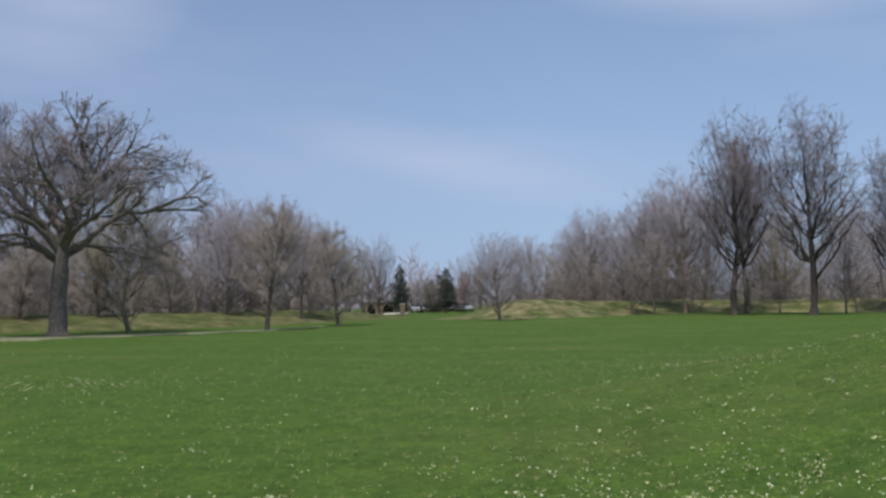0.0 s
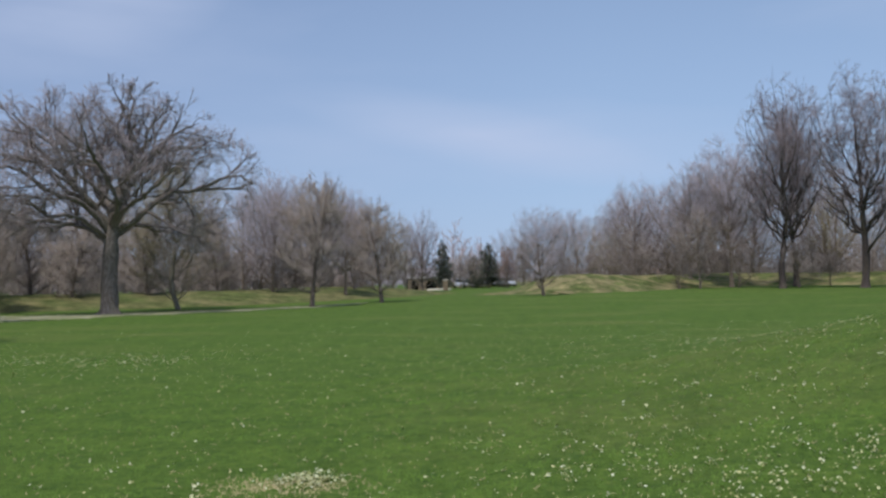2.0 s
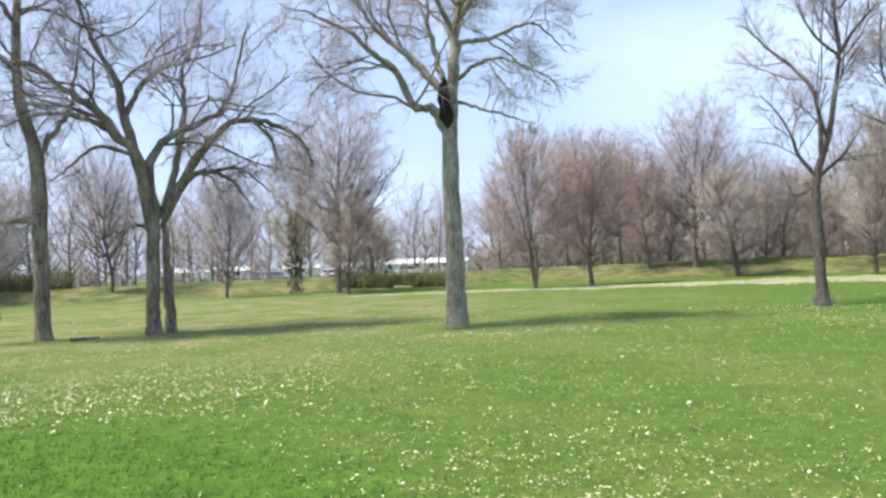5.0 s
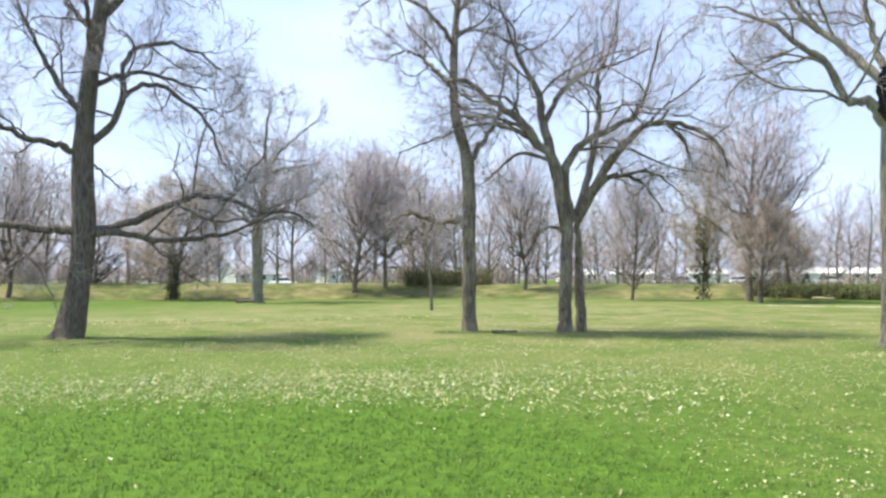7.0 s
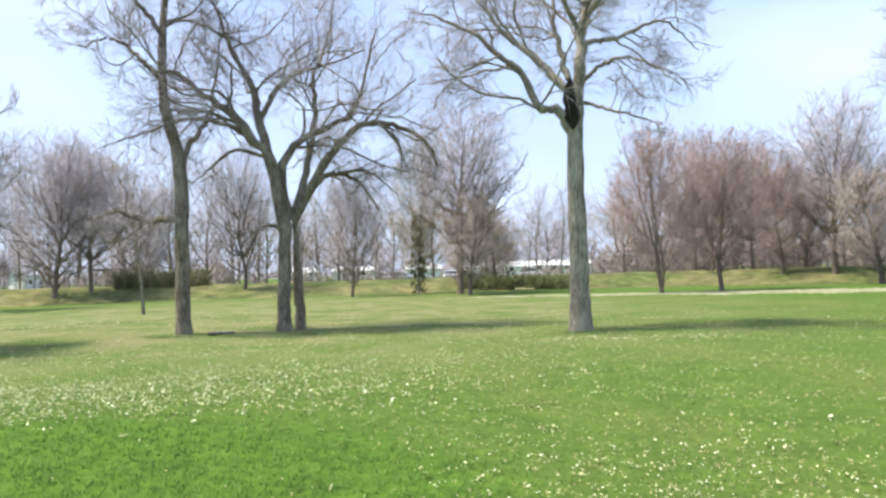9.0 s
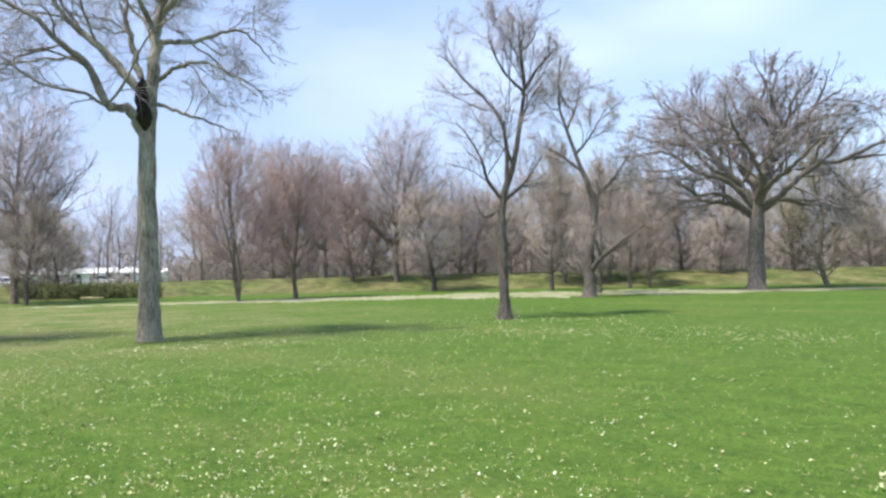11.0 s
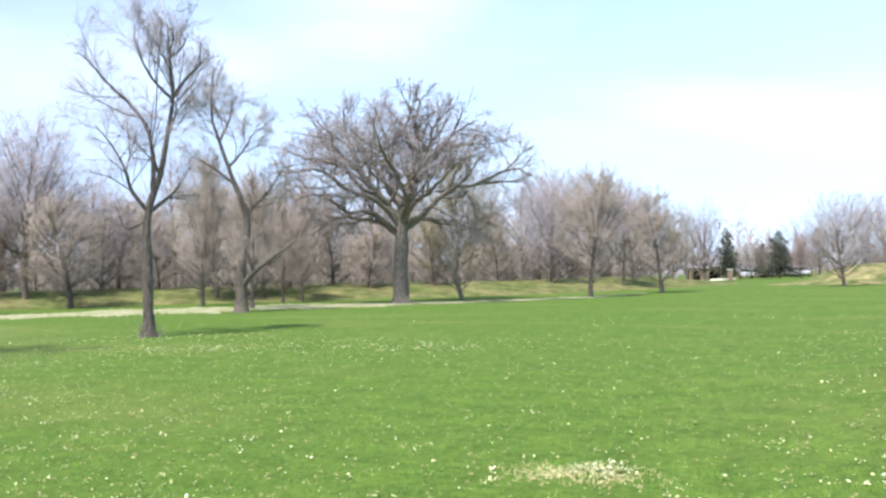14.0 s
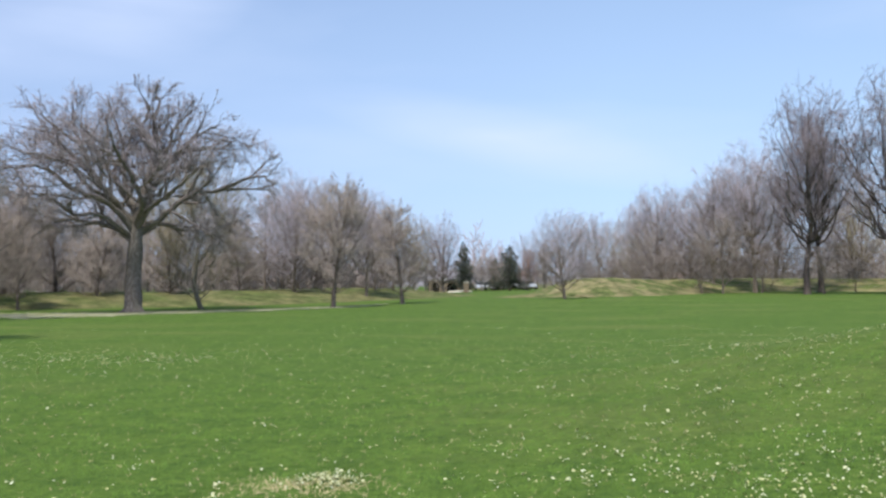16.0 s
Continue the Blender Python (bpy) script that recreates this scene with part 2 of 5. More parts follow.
def sprout(rng, P, R, m, span, angle, ratio, k, lift, wiggle, thick, least, most=99.0):
    """m side shoots on each path, at angle degrees to it, ratio of its length."""
    n, kk, _ = P.shape
    idx = np.repeat(np.arange(n), m)
    t = span[0] + (span[1] - span[0]) * (np.tile(np.arange(m), n) + rng.random(n * m)) / m
    u = t * (kk - 1) * 0.999
    i = u.astype(int)
    f = (u - i)[:, None]
    a, b = P[idx, i], P[idx, i + 1]
    pos, d = a + (b - a) * f, b - a
    d /= np.linalg.norm(d, axis=1, keepdims=True) + 1e-9
    rad = R[idx, i] + (R[idx, i + 1] - R[idx, i]) * f[:, 0]
    full = np.linalg.norm(np.diff(P, axis=1), axis=2).sum(1)[idx]
    v = rng.normal(size=(n * m, 3))
    v -= (v * d).sum(1, keepdims=True) * d
    v /= np.linalg.norm(v, axis=1, keepdims=True) + 1e-9
    turn = np.radians(angle * rng.uniform(0.6, 1.35, n * m))[:, None]
    d = d * np.cos(turn) + v * np.sin(turn)
    length = np.minimum(full * ratio * rng.uniform(0.6, 1.25, n * m) * (1.22 - 0.62 * t), most)
    out = np.empty((n * m, k, 3))
    out[:, 0] = pos
    for j in range(1, k):
        d = d + np.array([0, 0, lift]) + wiggle * rng.normal(size=d.shape)
        d /= np.linalg.norm(d, axis=1, keepdims=True) + 1e-9
        out[:, j] = out[:, j - 1] + d * (length / (k - 1))[:, None]
    # short shoots carry fewer twigs, so that tips don't knot up
    keep = rng.random(n * m) < np.clip(full / np.mean(full), 0.12, 1.0)
    keep[0] = True
    out, rad, length = out[keep], rad[keep], length[keep]
    r0 = np.maximum(np.minimum(rad * thick, 0.09 * length + least), least)
    return out, r0[:, None] * np.linspace(1, 0.45, k)[None, :]


def trunk_mesh(rng, points, radii, mat, flare=0.7, k=24, sides=12):
    # rings close together at the foot, wider apart above
    u = np.linspace(0, 1, k) ** 1.7
    fine = bend(points, 120)
    P = np.stack([np.interp(u, np.linspace(0, 1, 120), fine[:, j]) for j in range(3)], -1)[None]
    R = np.interp(u, np.linspace(0, 1, len(radii)), radii)[None]
    run = np.concatenate([[0], np.cumsum(np.linalg.norm(np.diff(P[0], axis=0), axis=1))])
    foot = np.exp(-run / 0.22)[None, :, None] * flare
    a = np.arange(sides) * 2 * np.pi / sides
    lumps = 1 + 0.35 * np.cos(a * 5 + rng.random() * 6) + 0.25 * np.cos(a * 3 + rng.random() * 6)
    lobes = 1 + foot * lumps[None, None, :] + 0.06 * rng.normal(size=(1, k, sides))
    v, q = tubes(P, R, sides, lobes)
    return smooth(mesh_of("trunk", v, q, [mat])), P, R


def spikes(P, R):
    """Fine tapered twigs with three faces each."""
    a, t = P[:, 0], P[:, -1]
    d = t - a
    d = d / (np.linalg.norm(d, axis=1, keepdims=True) + 1e-9)
    ref = np.where(np.abs(d[:, 2:3]) > 0.75, [[1.0, 0, 0]], [[0, 0, 1.0]])
    u = np.cross(d, ref)
    u /= np.linalg.norm(u, axis=1, keepdims=True) + 1e-9
    w = np.cross(d, u)
    r = R[:, :1]
    V = np.stack([a + r * u, a + r * (-0.5 * u + 0.866 * w), a + r * (-0.5 * u - 0.866 * w), t], 1)
    i = np.arange(len(P))[:, None] * 4
    F = np.stack([i + [0, 1, 3], i + [1, 2, 3], i + [2, 0, 3]], 1)
    return V.reshape(-1, 3), F.reshape(-1, 3)


def split(vq):
    v, q = vq
    return v, np.concatenate([q[:, :3], q[:, [0, 2, 3]]])


def pruned(rng, p, r, room):
    """Only the shoots that end inside a lumpy egg-shaped crown; room: its middle and half sizes."""
    if room is None:
        return p, r
    d = (p[:, -1] - np.array(room[0])) / np.array(room[1])
    a = np.arctan2(d[:, 1], d[:, 0])
    skin = 1 + 0.06 * np.sin(3 * a + 4 * d[:, 2] + room[0][2]) + 0.05 * np.sin(5 * a - 6 * d[:, 2]) + 0.05 * rng.normal(size=len(p))
    keep = np.linalg.norm(d, axis=1) < skin
    keep[0] = True
    return p[keep], r[keep]


def shortened(rng, p, r, room):
    """Shoots that would leave the crown stop at its lumpy skin; those that begin outside are left out."""
    mid, half = np.array(room[0]), np.array(room[1])
    base, tip = (np.linalg.norm((p[:, e] - mid) / half, axis=1) for e in (0, -1))
    skin = 1 + 0.08 * rng.normal(size=len(p))
    f = np.where(tip > skin, np.clip((skin - base) / (tip - base + 1e-6), 0.2, 1.0), 1.0)
    keep = base < 1.02
    keep[0] = True
    return (p[:, :1] + (p - p[:, :1]) * f[:, None, None])[keep], r[keep]


def crown_part(rng, tree, P, R, spec, bark_mat, twig_mat, first=(), label="fine bare branches and twigs", room=None, fit=pruned):
    """Branches and twigs on the limbs P, R, as one crown. spec: rows for sprout(), the last one the finest."""
    wood, fine = list(first), []
    p, r = P, R
    for j, row in enumerate(spec):
        p, r = fit(rng, *sprout(rng, p, r, *row), room)
        if j < len(spec) - 2:
            wood.append(split(tubes(p, r, 4 if j == 0 else 3)))
        elif j == len(spec) - 2:
            fine.append(spikes(p, r) if p.shape[1] == 2 else split(tubes(p, r, 3)))
        else:
            fine.append(spikes(p, r))
    count = sum(len(f) for _, f in wood)
    v, f = joined(wood + fine)
    me = mesh_of("crown", v, f, [bark_mat, twig_mat])
    which = np.ones(len(f), np.int32)
    which[:count] = 0
    me.polygons.foreach_set("material_index", which)
    tagged(part("crown", me, tree, label), kind="stuff")


def start_tree(seed, name, az, dist, label, trunk, radii, bark_mat, flare=0.7, gnarl=1.0, group="trees in the park"):
    """The trunk of a tree whose limbs are placed one by one."""
    rng = np.random.default_rng(seed)
    tree = thing(name, stand(az, dist), label, "tree", group)
    me, tp, tr = trunk_mesh(rng, trunk, radii, bark_mat, flare)
    part("trunk", me, tree)
    top = np.interp(np.linspace(34, 59, 26) / 59, np.linspace(0, 1, len(radii)), radii)
    return {"ob": tree, "rng": rng, "bark": bark_mat, "gnarl": gnarl, "curves": [bend(trunk, 60)[34:]], "girths": [top]}


def limb(tree, thick, *pts):
    """A crooked limb through a few points in x right, y away, z up."""
    rng = tree["rng"]
    c = bend(pts, 26)
    c[3:] += np.cumsum(rng.normal(scale=0.006 * tree["gnarl"], size=(23, 3)) * np.linalg.norm(c[-1] - c[0]), axis=0) * 0.5
    c[3:] += rng.normal(scale=(0.17 * thick + 0.008) * tree["gnarl"], size=(23, 3))
    rr = 1.08 * thick * (0.16 + 0.84 * np.linspace(1, 0, 26) ** 0.9) * (1 + 0.07 * rng.normal(size=26))
    v, q = tubes(c[None], rr[None], 9)
    part("limb", smooth(mesh_of("limb", v, q, [tree["bark"]])), tree["ob"])
    tree["curves"].append(c)
    tree["girths"].append(rr)


def branch_out(tree, spec, twig_mat, room, bare=0):
    """Branches, twigs and sprays that fork off the limbs, but for the first bare ones, and reach outwards to the skin of the crown."""
    crown_part(tree["rng"], tree["ob"], np.array(tree["curves"][bare:]), np.array(tree["girths"][bare:]), spec, tree["bark"], twig_mat, room=room, fit=shortened)


def far_tree(seed, name, label, height, width, clear, lean, spec, bark_mat, twig_mat, girth=0.02, limbs=11, rise=35, stems=1, group="trees in the park", stout=0.6, fork=0.95, leader=0.88):
    """A bare tree of its own growth, height and crown width in metres, its limbs leaving the stem between two shares of its height."""
    rng = np.random.default_rng(seed)
    tree = thing(name, pose(0, 0, 0), label, "tree", group)
    Ps, Rs = [], []
    for s in range(stems):
        off = rng.normal(scale=0.25 if stems > 1 else 0.0, size=2)
        tip = np.array([lean * height, 0]) + rng.normal(scale=0.05 * height + (0.12 * height if stems > 1 else 0), size=2)
        pts = [(off[0] * f0 + tip[0] * f ** 1.5 + rng.normal(scale=0.012 * height) * (f > 0), off[1] * f0 + tip[1] * f ** 1.5 + rng.normal(scale=0.012 * height) * (f > 0), f * height * leader)
               for f, f0 in zip((0, 0.2, 0.45, 0.7, 1.0), (0.4, 0.7, 1, 1, 1))]
        g = girth * height / math.sqrt(stems)
        me, tp, tr = trunk_mesh(rng, pts, [g, g * 0.85, g * 0.62, g * 0.35, g * 0.08], bark_mat, 0.4, 10, 5)
        part("trunk", me, tree)
        n = max(4, limbs // stems)
        for j in range(n):
            t = clear + (fork - clear) * (j + rng.random()) / n
            i = int(t ** (1 / 1.7) * (tp.shape[1] - 1))
            base, thick = tp[0, i], tr[0, i]
            a = j * 2.4 + rng.random()
            up = math.radians(min(86, rise + (34 + 50 * (0.95 - fork)) * (t - clear) / (fork + 0.05 - clear) + rng.normal() * 8))
            # run out to the skin of an egg-shaped crown
            mid, half_h, half_w = height * (0.46 + 0.54 * clear), height * 0.54 * (1 - clear), width / 2
            dz, dr = math.sin(up), math.cos(up)
            z0 = base[2] - mid
            qa = (dr / half_w) ** 2 + (dz / (half_h)) ** 2
            qb = 2 * z0 * dz / half_h ** 2
            qc = min(-0.02, (z0 / (half_h)) ** 2 - 1)
            run = (-qb + math.sqrt(max(1e-6, qb * qb - 4 * qa * qc))) / (2 * qa) * rng.uniform(0.8, 0.97)
            run = max(run, 0.12 * height * (1.1 - t))
            d = np.array([math.cos(a) * dr, math.sin(a) * dr, dz])
            sag = rng.uniform(-0.06, 0.1) * run if fork > 0.9 else rng.uniform(0.0, 0.1) * run
            c = np.array([base + d * run * f + np.array([0, 0, -4 * sag * f * (1 - f)]) for f in np.linspace(0, 1, 9)])
            c[1:] += np.cumsum(rng.normal(scale=(0.018 if fork > 0.9 else 0.026) * run, size=(8, 3)), axis=0)
            reach = run
            Ps.append(c)
            Rs.append(min(thick * stout, 0.06 * stout * reach + 0.02) * np.linspace(1, 0.2, 9))
    P, R = np.array(Ps), np.array(Rs)
    middle = (lean * height * 0.6, 0.0, height * (0.46 + 0.54 * clear))
    crown_part(rng, tree, P, R, spec, bark_mat, twig_mat, [split(tubes(P, R, 3))], room=(middle, (width * 0.53, width * 0.53, height * 0.55 * (1 - clear))))
    return tree


# ---- ground ----
LUSH = [(*spot(113, 6.8), 5.0)]


def ground_material():
    m, n, l, b = material("lawn", 0.95, 0.1)
    v = scaled(n, l, (1, 1, 1))
    fine = noise_node(n, l, v, 9.0, 8, 0.7)
    blades = noise_node(n, l, v, 45.0, 4, 0.7)
    green = ramp(n, l, fine, [(0.28, (0.044, 0.083, 0.0165)), (0.55, (0.087, 0.149, 0.028)), (0.78, (0.157, 0.206, 0.048))])
    green = mixed(n, l, 0.5, green, ramp(n, l, blades, [(0.25, (0.35, 0.35, 0.3)), (0.75, (1.6, 1.55, 1.3))]), "MULTIPLY")
    broad = noise_node(n, l, scaled(n, l, (0.6, 1.4, 1), 30), 0.22, 5, 0.6)
    dry = ramp(n, l, broad, [(0.5, (0, 0, 0)), (0.7, (0.26, 0.26, 0.26))])
    patchy = noise_node(n, l, v, 1.7, 5, 0.6)
    green = mixed(n, l, 0.7, green, ramp(n, l, patchy, [(0.33, (0.72, 0.78, 0.8)), (0.68, (1.28, 1.2, 1.15))]), "MULTIPLY")
    col = mixed(n, l, dry, green, (0.22, 0.2, 0.075))
    # thin, worn turf under the grove of old trees
    sep = n.new("ShaderNodeVectorMath")
    sep.operation = "DISTANCE"
    l.new(v, sep.inputs[0])
    sep.inputs[1].default_value = (-36, 2, 0)
    far = n.new("ShaderNodeMapRange")
    far.inputs["From Min"].default_value, far.inputs["From Max"].default_value = 26, 12
    l.new(sep.outputs["Value"], far.inputs["Value"])
    worn = n.new("ShaderNodeMath")
    worn.operation = "MULTIPLY"
    l.new(far.outputs["Result"], worn.inputs[0])
    l.new(ramp(n, l, noise_node(n, l, v, 0.5, 7, 0.65), [(0.36, (0.08, 0.08, 0.08)), (0.62, (0.85, 0.85, 0.85))]), worn.inputs[1])
    col = mixed(n, l, worn.outputs["Value"], col, ramp(n, l, fine, [(0.3, (0.135, 0.128, 0.052)), (0.7, (0.3, 0.275, 0.14))]))
    # damp, lusher turf in a hollow
    for cx, cy, r in LUSH:
        gap = n.new("ShaderNodeVectorMath")
        gap.operation = "DISTANCE"
        l.new(v, gap.inputs[0])
        gap.inputs[1].default_value = (cx, cy, 0)
        near = n.new("ShaderNodeMapRange")
        near.interpolation_type = "SMOOTHSTEP"
        near.inputs["From Min"].default_value, near.inputs["From Max"].default_value = r * 1.22, r * 0.8
        l.new(gap.outputs["Value"], near.inputs["Value"])
        rich = ramp(n, l, fine, [(0.28, (0.04, 0.083, 0.011)), (0.55, (0.08, 0.152, 0.019)), (0.78, (0.135, 0.21, 0.032))])
        clod = noise_node(n, l, v, 4.0, 4, 0.6)
        rich = mixed(n, l, 0.55, rich, ramp(n, l, clod, [(0.35, (0.6, 0.66, 0.6)), (0.65, (1.35, 1.3, 1.3))]), "MULTIPLY")
        col = mixed(n, l, near.outputs["Result"], col, rich)
    l.new(col, b.inputs["Base Color"])
    bumped(n, l, b, blades, 0.6, 0.03)
    return m


rings = np.concatenate([[0.0], np.geomspace(0.8, 150, 90), np.geomspace(160, 2600, 24)])
spokes = 160
ang = np.arange(spokes) * 2 * np.pi / spokes
gx, gy = rings[:, None] * np.cos(ang), rings[:, None] * np.sin(ang)
gv = np.stack([gx, gy, ground_z(gx, gy)], -1).reshape(-1, 3)
gi = np.arange(len(rings) - 1)[:, None] * spokes
gs = np.arange(spokes)[None, :]
gq = np.stack([gi + gs, gi + (gs + 1) % spokes, gi + spokes + (gs + 1) % spokes, gi + spokes + gs], -1).reshape(-1, 4)
ground = tagged(new("ground", smooth(mesh_of("ground", gv, gq[:, ::-1], [ground_material()]))), "mown green park lawn dotted with small white flowers", "lawn", kind="structure")


def bank_material(name, low, high, dry, much=0.65, size=0.28):
    m, n, l, b = material(name, 0.95, 0.1)
    v = scaled(n, l, (1, 1, 1))
    f = noise_node(n, l, v, 3.0, 8, 0.7)
    col = ramp(n, l, f, [(0.3, (0.058, 0.082, 0.022)), (0.6, (0.112, 0.138, 0.044)), (0.8, (0.18, 0.172, 0.078))])
    patch = ramp(n, l, noise_node(n, l, v, size, 6, 0.6), [(low, (0, 0, 0)), (high, (much, much, much))])
    col = mixed(n, l, patch, col, dry)
    mottle = noise_node(n, l, v, 0.9, 6, 0.65)
    col = mixed(n, l, 0.85, col, ramp(n, l, mottle, [(0.34, (0.46, 0.52, 0.42)), (0.5, (0.95, 0.95, 0.92)), (0.66, (1.5, 1.42, 1.4))]), "MULTIPLY")
    l.new(col, b.inputs["Base Color"])
    bumped(n, l, b, f, 0.8, 0.12)
    return m


BANK = bank_material("bank_grass", 0.38, 0.6, (0.19, 0.165, 0.08))
BANK_DRY = bank_material("mound_grass", 0.42, 0.58, (0.26, 0.22, 0.115), 0.8, 0.5)


def bank(name, line, half, label, mat):
    """A grassed earthwork: rows of (bearing, distance of its middle, height)."""
    pts = np.array([(*spot(a, d), h) for a, d, h in line])
    c = bend(pts, 110)
    t = np.gradient(c[:, :2], axis=0)
    t /= np.linalg.norm(t, axis=1, keepdims=True)
    side = np.stack([-t[:, 1], t[:, 0]], 1)
    cols = np.linspace(-1, 1, 17)
    rng = np.random.default_rng(5)
    x = c[:, None, 0] + side[:, None, 0] * cols * half
    y = c[:, None, 1] + side[:, None, 1] * cols * half
    h = np.maximum(c[:, None, 2], 0) * np.cos(cols * np.pi / 2) ** 1.3 * (1 + 0.02 * rng.normal(size=(110, 1)))
    z = ground_z(x, y) + h - 0.06
    v = np.stack([x, y, z], -1).reshape(-1, 3)
    i = np.arange(109)[:, None] * 17 + np.arange(16)[None]
    q = np.stack([i, i + 1, i + 18, i + 17], -1).reshape(-1, 4)
    return tagged(new(name, smooth(mesh_of(name, v, q, [mat]))), label, "earthwork", kind="structure")


def track(name, line, half, mat, label):
    """A pale, worn strip lying on the lawn, with ragged edges."""
    rng = np.random.default_rng(8)
    n = 420
    k = np.arange(n)
    c = bend(np.array([spot(a, d) for a, d in line]), n)
    t = np.gradient(c, axis=0)
    t /= np.linalg.norm(t, axis=1, keepdims=True)
    side = np.stack([-t[:, 1], t[:, 0]], 1)
    half = np.interp(k / (n - 1), np.linspace(0, 1, len(half)), half)
    w = half * np.clip(0.62 + 0.2 * np.sin(k * 0.13) * np.sin(k * 0.047 + 1) + rng.normal(scale=0.12, size=n), 0.1, 1.4) * ease(k, 0, 38) * ease(-k, -(n - 1), -(n - 40))
    c = c + side * (half * 0.06 * np.sin(k * 0.09) + rng.normal(scale=0.1, size=n))[:, None]
    cols = np.linspace(-1, 1, 5)
    x, y = c[:, None, 0] + side[:, None, 0] * cols * w[:, None], c[:, None, 1] + side[:, None, 1] * cols * w[:, None]
    z = ground_z(x, y) + 0.03 * (1 - np.abs(cols)) + 0.006
    i = np.arange(n - 1)[:, None] * 5 + np.arange(4)[None]
    q = np.stack([i, i + 1, i + 6, i + 5], -1).reshape(-1, 4)
    return tagged(new(name, smooth(mesh_of(name, np.stack([x, y, z], -1).reshape(-1, 3), q, [mat]))), label, "track", kind="structure")


def worn_material(name, stops):
    m, n, l, b = material(name, 0.95, 0.1)
    v = scaled(n, l, (1, 1, 1))
    f = noise_node(n, l, v, 1.1, 8, 0.75)
    l.new(ramp(n, l, f, stops), b.inputs["Base Color"])
    bumped(n, l, b, f, 0.5, 0.04)
    return m


WORN = worn_material("worn_turf", [(0.36, (0.11, 0.15, 0.035)), (0.48, (0.24, 0.24, 0.125)), (0.66, (0.44, 0.42, 0.31))])
WORN_SOFT = worn_material("thin_turf", [(0.34, (0.085, 0.14, 0.033)), (0.5, (0.15, 0.17, 0.06)), (0.7, (0.27, 0.245, 0.13))])
track("worn_track", [(72, 46), (62, 47), (52, 46.5), (45, 46.5), (38, 46.5), (30, 47.5), (24, 48.5), (18, 51), (13, 54), (8, 60)], [2.0, 2.6, 4.5, 6.0, 7.0, 6.5, 4.5, 3.0, 2.4, 2.0], WORN, "pale strip of dry worn turf before the bank")
track("worn_strip", [(118, 36), (108, 34), (100, 35), (92, 37), (84, 38), (76, 40)], [3.0, 4.2, 3.6], WORN_SOFT, "pale dry strip of turf among the trees")
bank("bank_west", [(150, 74, 1.15), (128, 72, 1.15), (114, 72, 1.15), (95, 69, 1.1), (79, 65, 1.0), (60, 69, 1.05), (44, 67, 1.1), (31, 68, 1.1), (19, 71, 1.1), (11, 80, 1.1), (7, 90, 0.8), (5, 98, 0.0)], 8.0, "long low grassy earthwork bank round the field", BANK)
bank("bank_east", [(-0.8, 73, 0.0), (-2.2, 75, 0.3), (-3.3, 76, 0.75), (-4.4, 77, 1.5), (-6.5, 79, 1.65), (-9.2, 84, 1.4), (-16, 95, 1.4), (-22, 95, 1.3), (-30, 92, 1.4), (-45, 85, 1.5)], 7.0, "grassy earthwork mound with dry straw patches", BANK_DRY)

# ---- the old trees near the camera ----
GNARLED, DROOPING = ([(9, (0.25, 1.0), 52, 0.54, 10, 0.02, 0.28, 0.4, 0.0115), (7, (0.12, 1.0), 48, 0.52, 6, lift, 0.24, 0.46, 0.007), (7, (0.08, 1.0), 44, 0.6, 3, lift, 0.2, 0.6, 0.0048), (7, (0.1, 1.0), 40, 0.85, 2, lift, 0.2, 0.7, 0.0038)] for lift in (0.04, -0.05))

tree = start_tree(11, "tall_tree", 63.6, 22.0, "tall bare tree with a dark cavity below its fork", [(0, 0, 0), (0.02, 0, 1.6), (0.0, 0, 3.6), (0.02, 0, 5.6)], [0.27, 0.235, 0.215, 0.2], BARK_GREY, 0.3)
limb(tree, 0.17, (0.03, 0, 5.3), (0.2, 0.1, 6.65), (0.3, 0.1, 7.7), (0.5, 0, 8.6), (0.75, -0.2, 9.9), (0.6, -0.3, 12.2))
limb(tree, 0.13, (-0.05, 0, 5.0), (-0.4, -0.2, 5.6), (-0.88, -0.4, 5.75), (-1.4, -0.5, 6.7), (-1.95, -0.6, 7.25), (-2.75, -0.8, 7.85), (-3.7, -1.1, 8.2))
limb(tree, 0.11, (-0.05, 0, 6.0), (-0.95, 0.2, 7.1), (-1.7, 0.4, 7.85), (-2.3, 0.5, 8.7), (-3.0, 0.6, 9.7))
limb(tree, 0.09, (-0.1, 0, 6.4), (-0.3, 0.3, 7.3), (-0.45, 0.5, 8.5), (-0.3, 0.8, 11.2))
limb(tree, 0.06, (0.2, 0, 6.3), (0.8, -0.3, 6.7), (1.6, -0.5, 6.7), (2.6, -0.7, 6.0))
limb(tree, 0.07, (0.25, 0, 7.3), (1.2, 0.3, 7.5), (2.4, 0.7, 7.9), (3.3, 0.9, 7.2))
limb(tree, 0.05, (0.2, 0, 5.8), (1.1, -0.4, 5.5), (2.2, -0.6, 5.1))
limb(tree, 0.08, (0.4, 0, 8.0), (1.3, -0.6, 8.9), (2.3, -1.2, 9.6), (3.2, -1.6, 9.8))
limb(tree, 0.08, (0.4, 0, 8.3), (0.2, 1.2, 9.4), (0.6, 2.2, 10.6))
limb(tree, 0.07, (0.2, 0, 7.6), (-0.4, -1.2, 8.6), (-0.9, -2.2, 9.2))
branch_out(tree, DROOPING, TWIG_GREY, ((-0.1, -0.2, 8.4), (4.5, 3.7, 4.7)), 1)

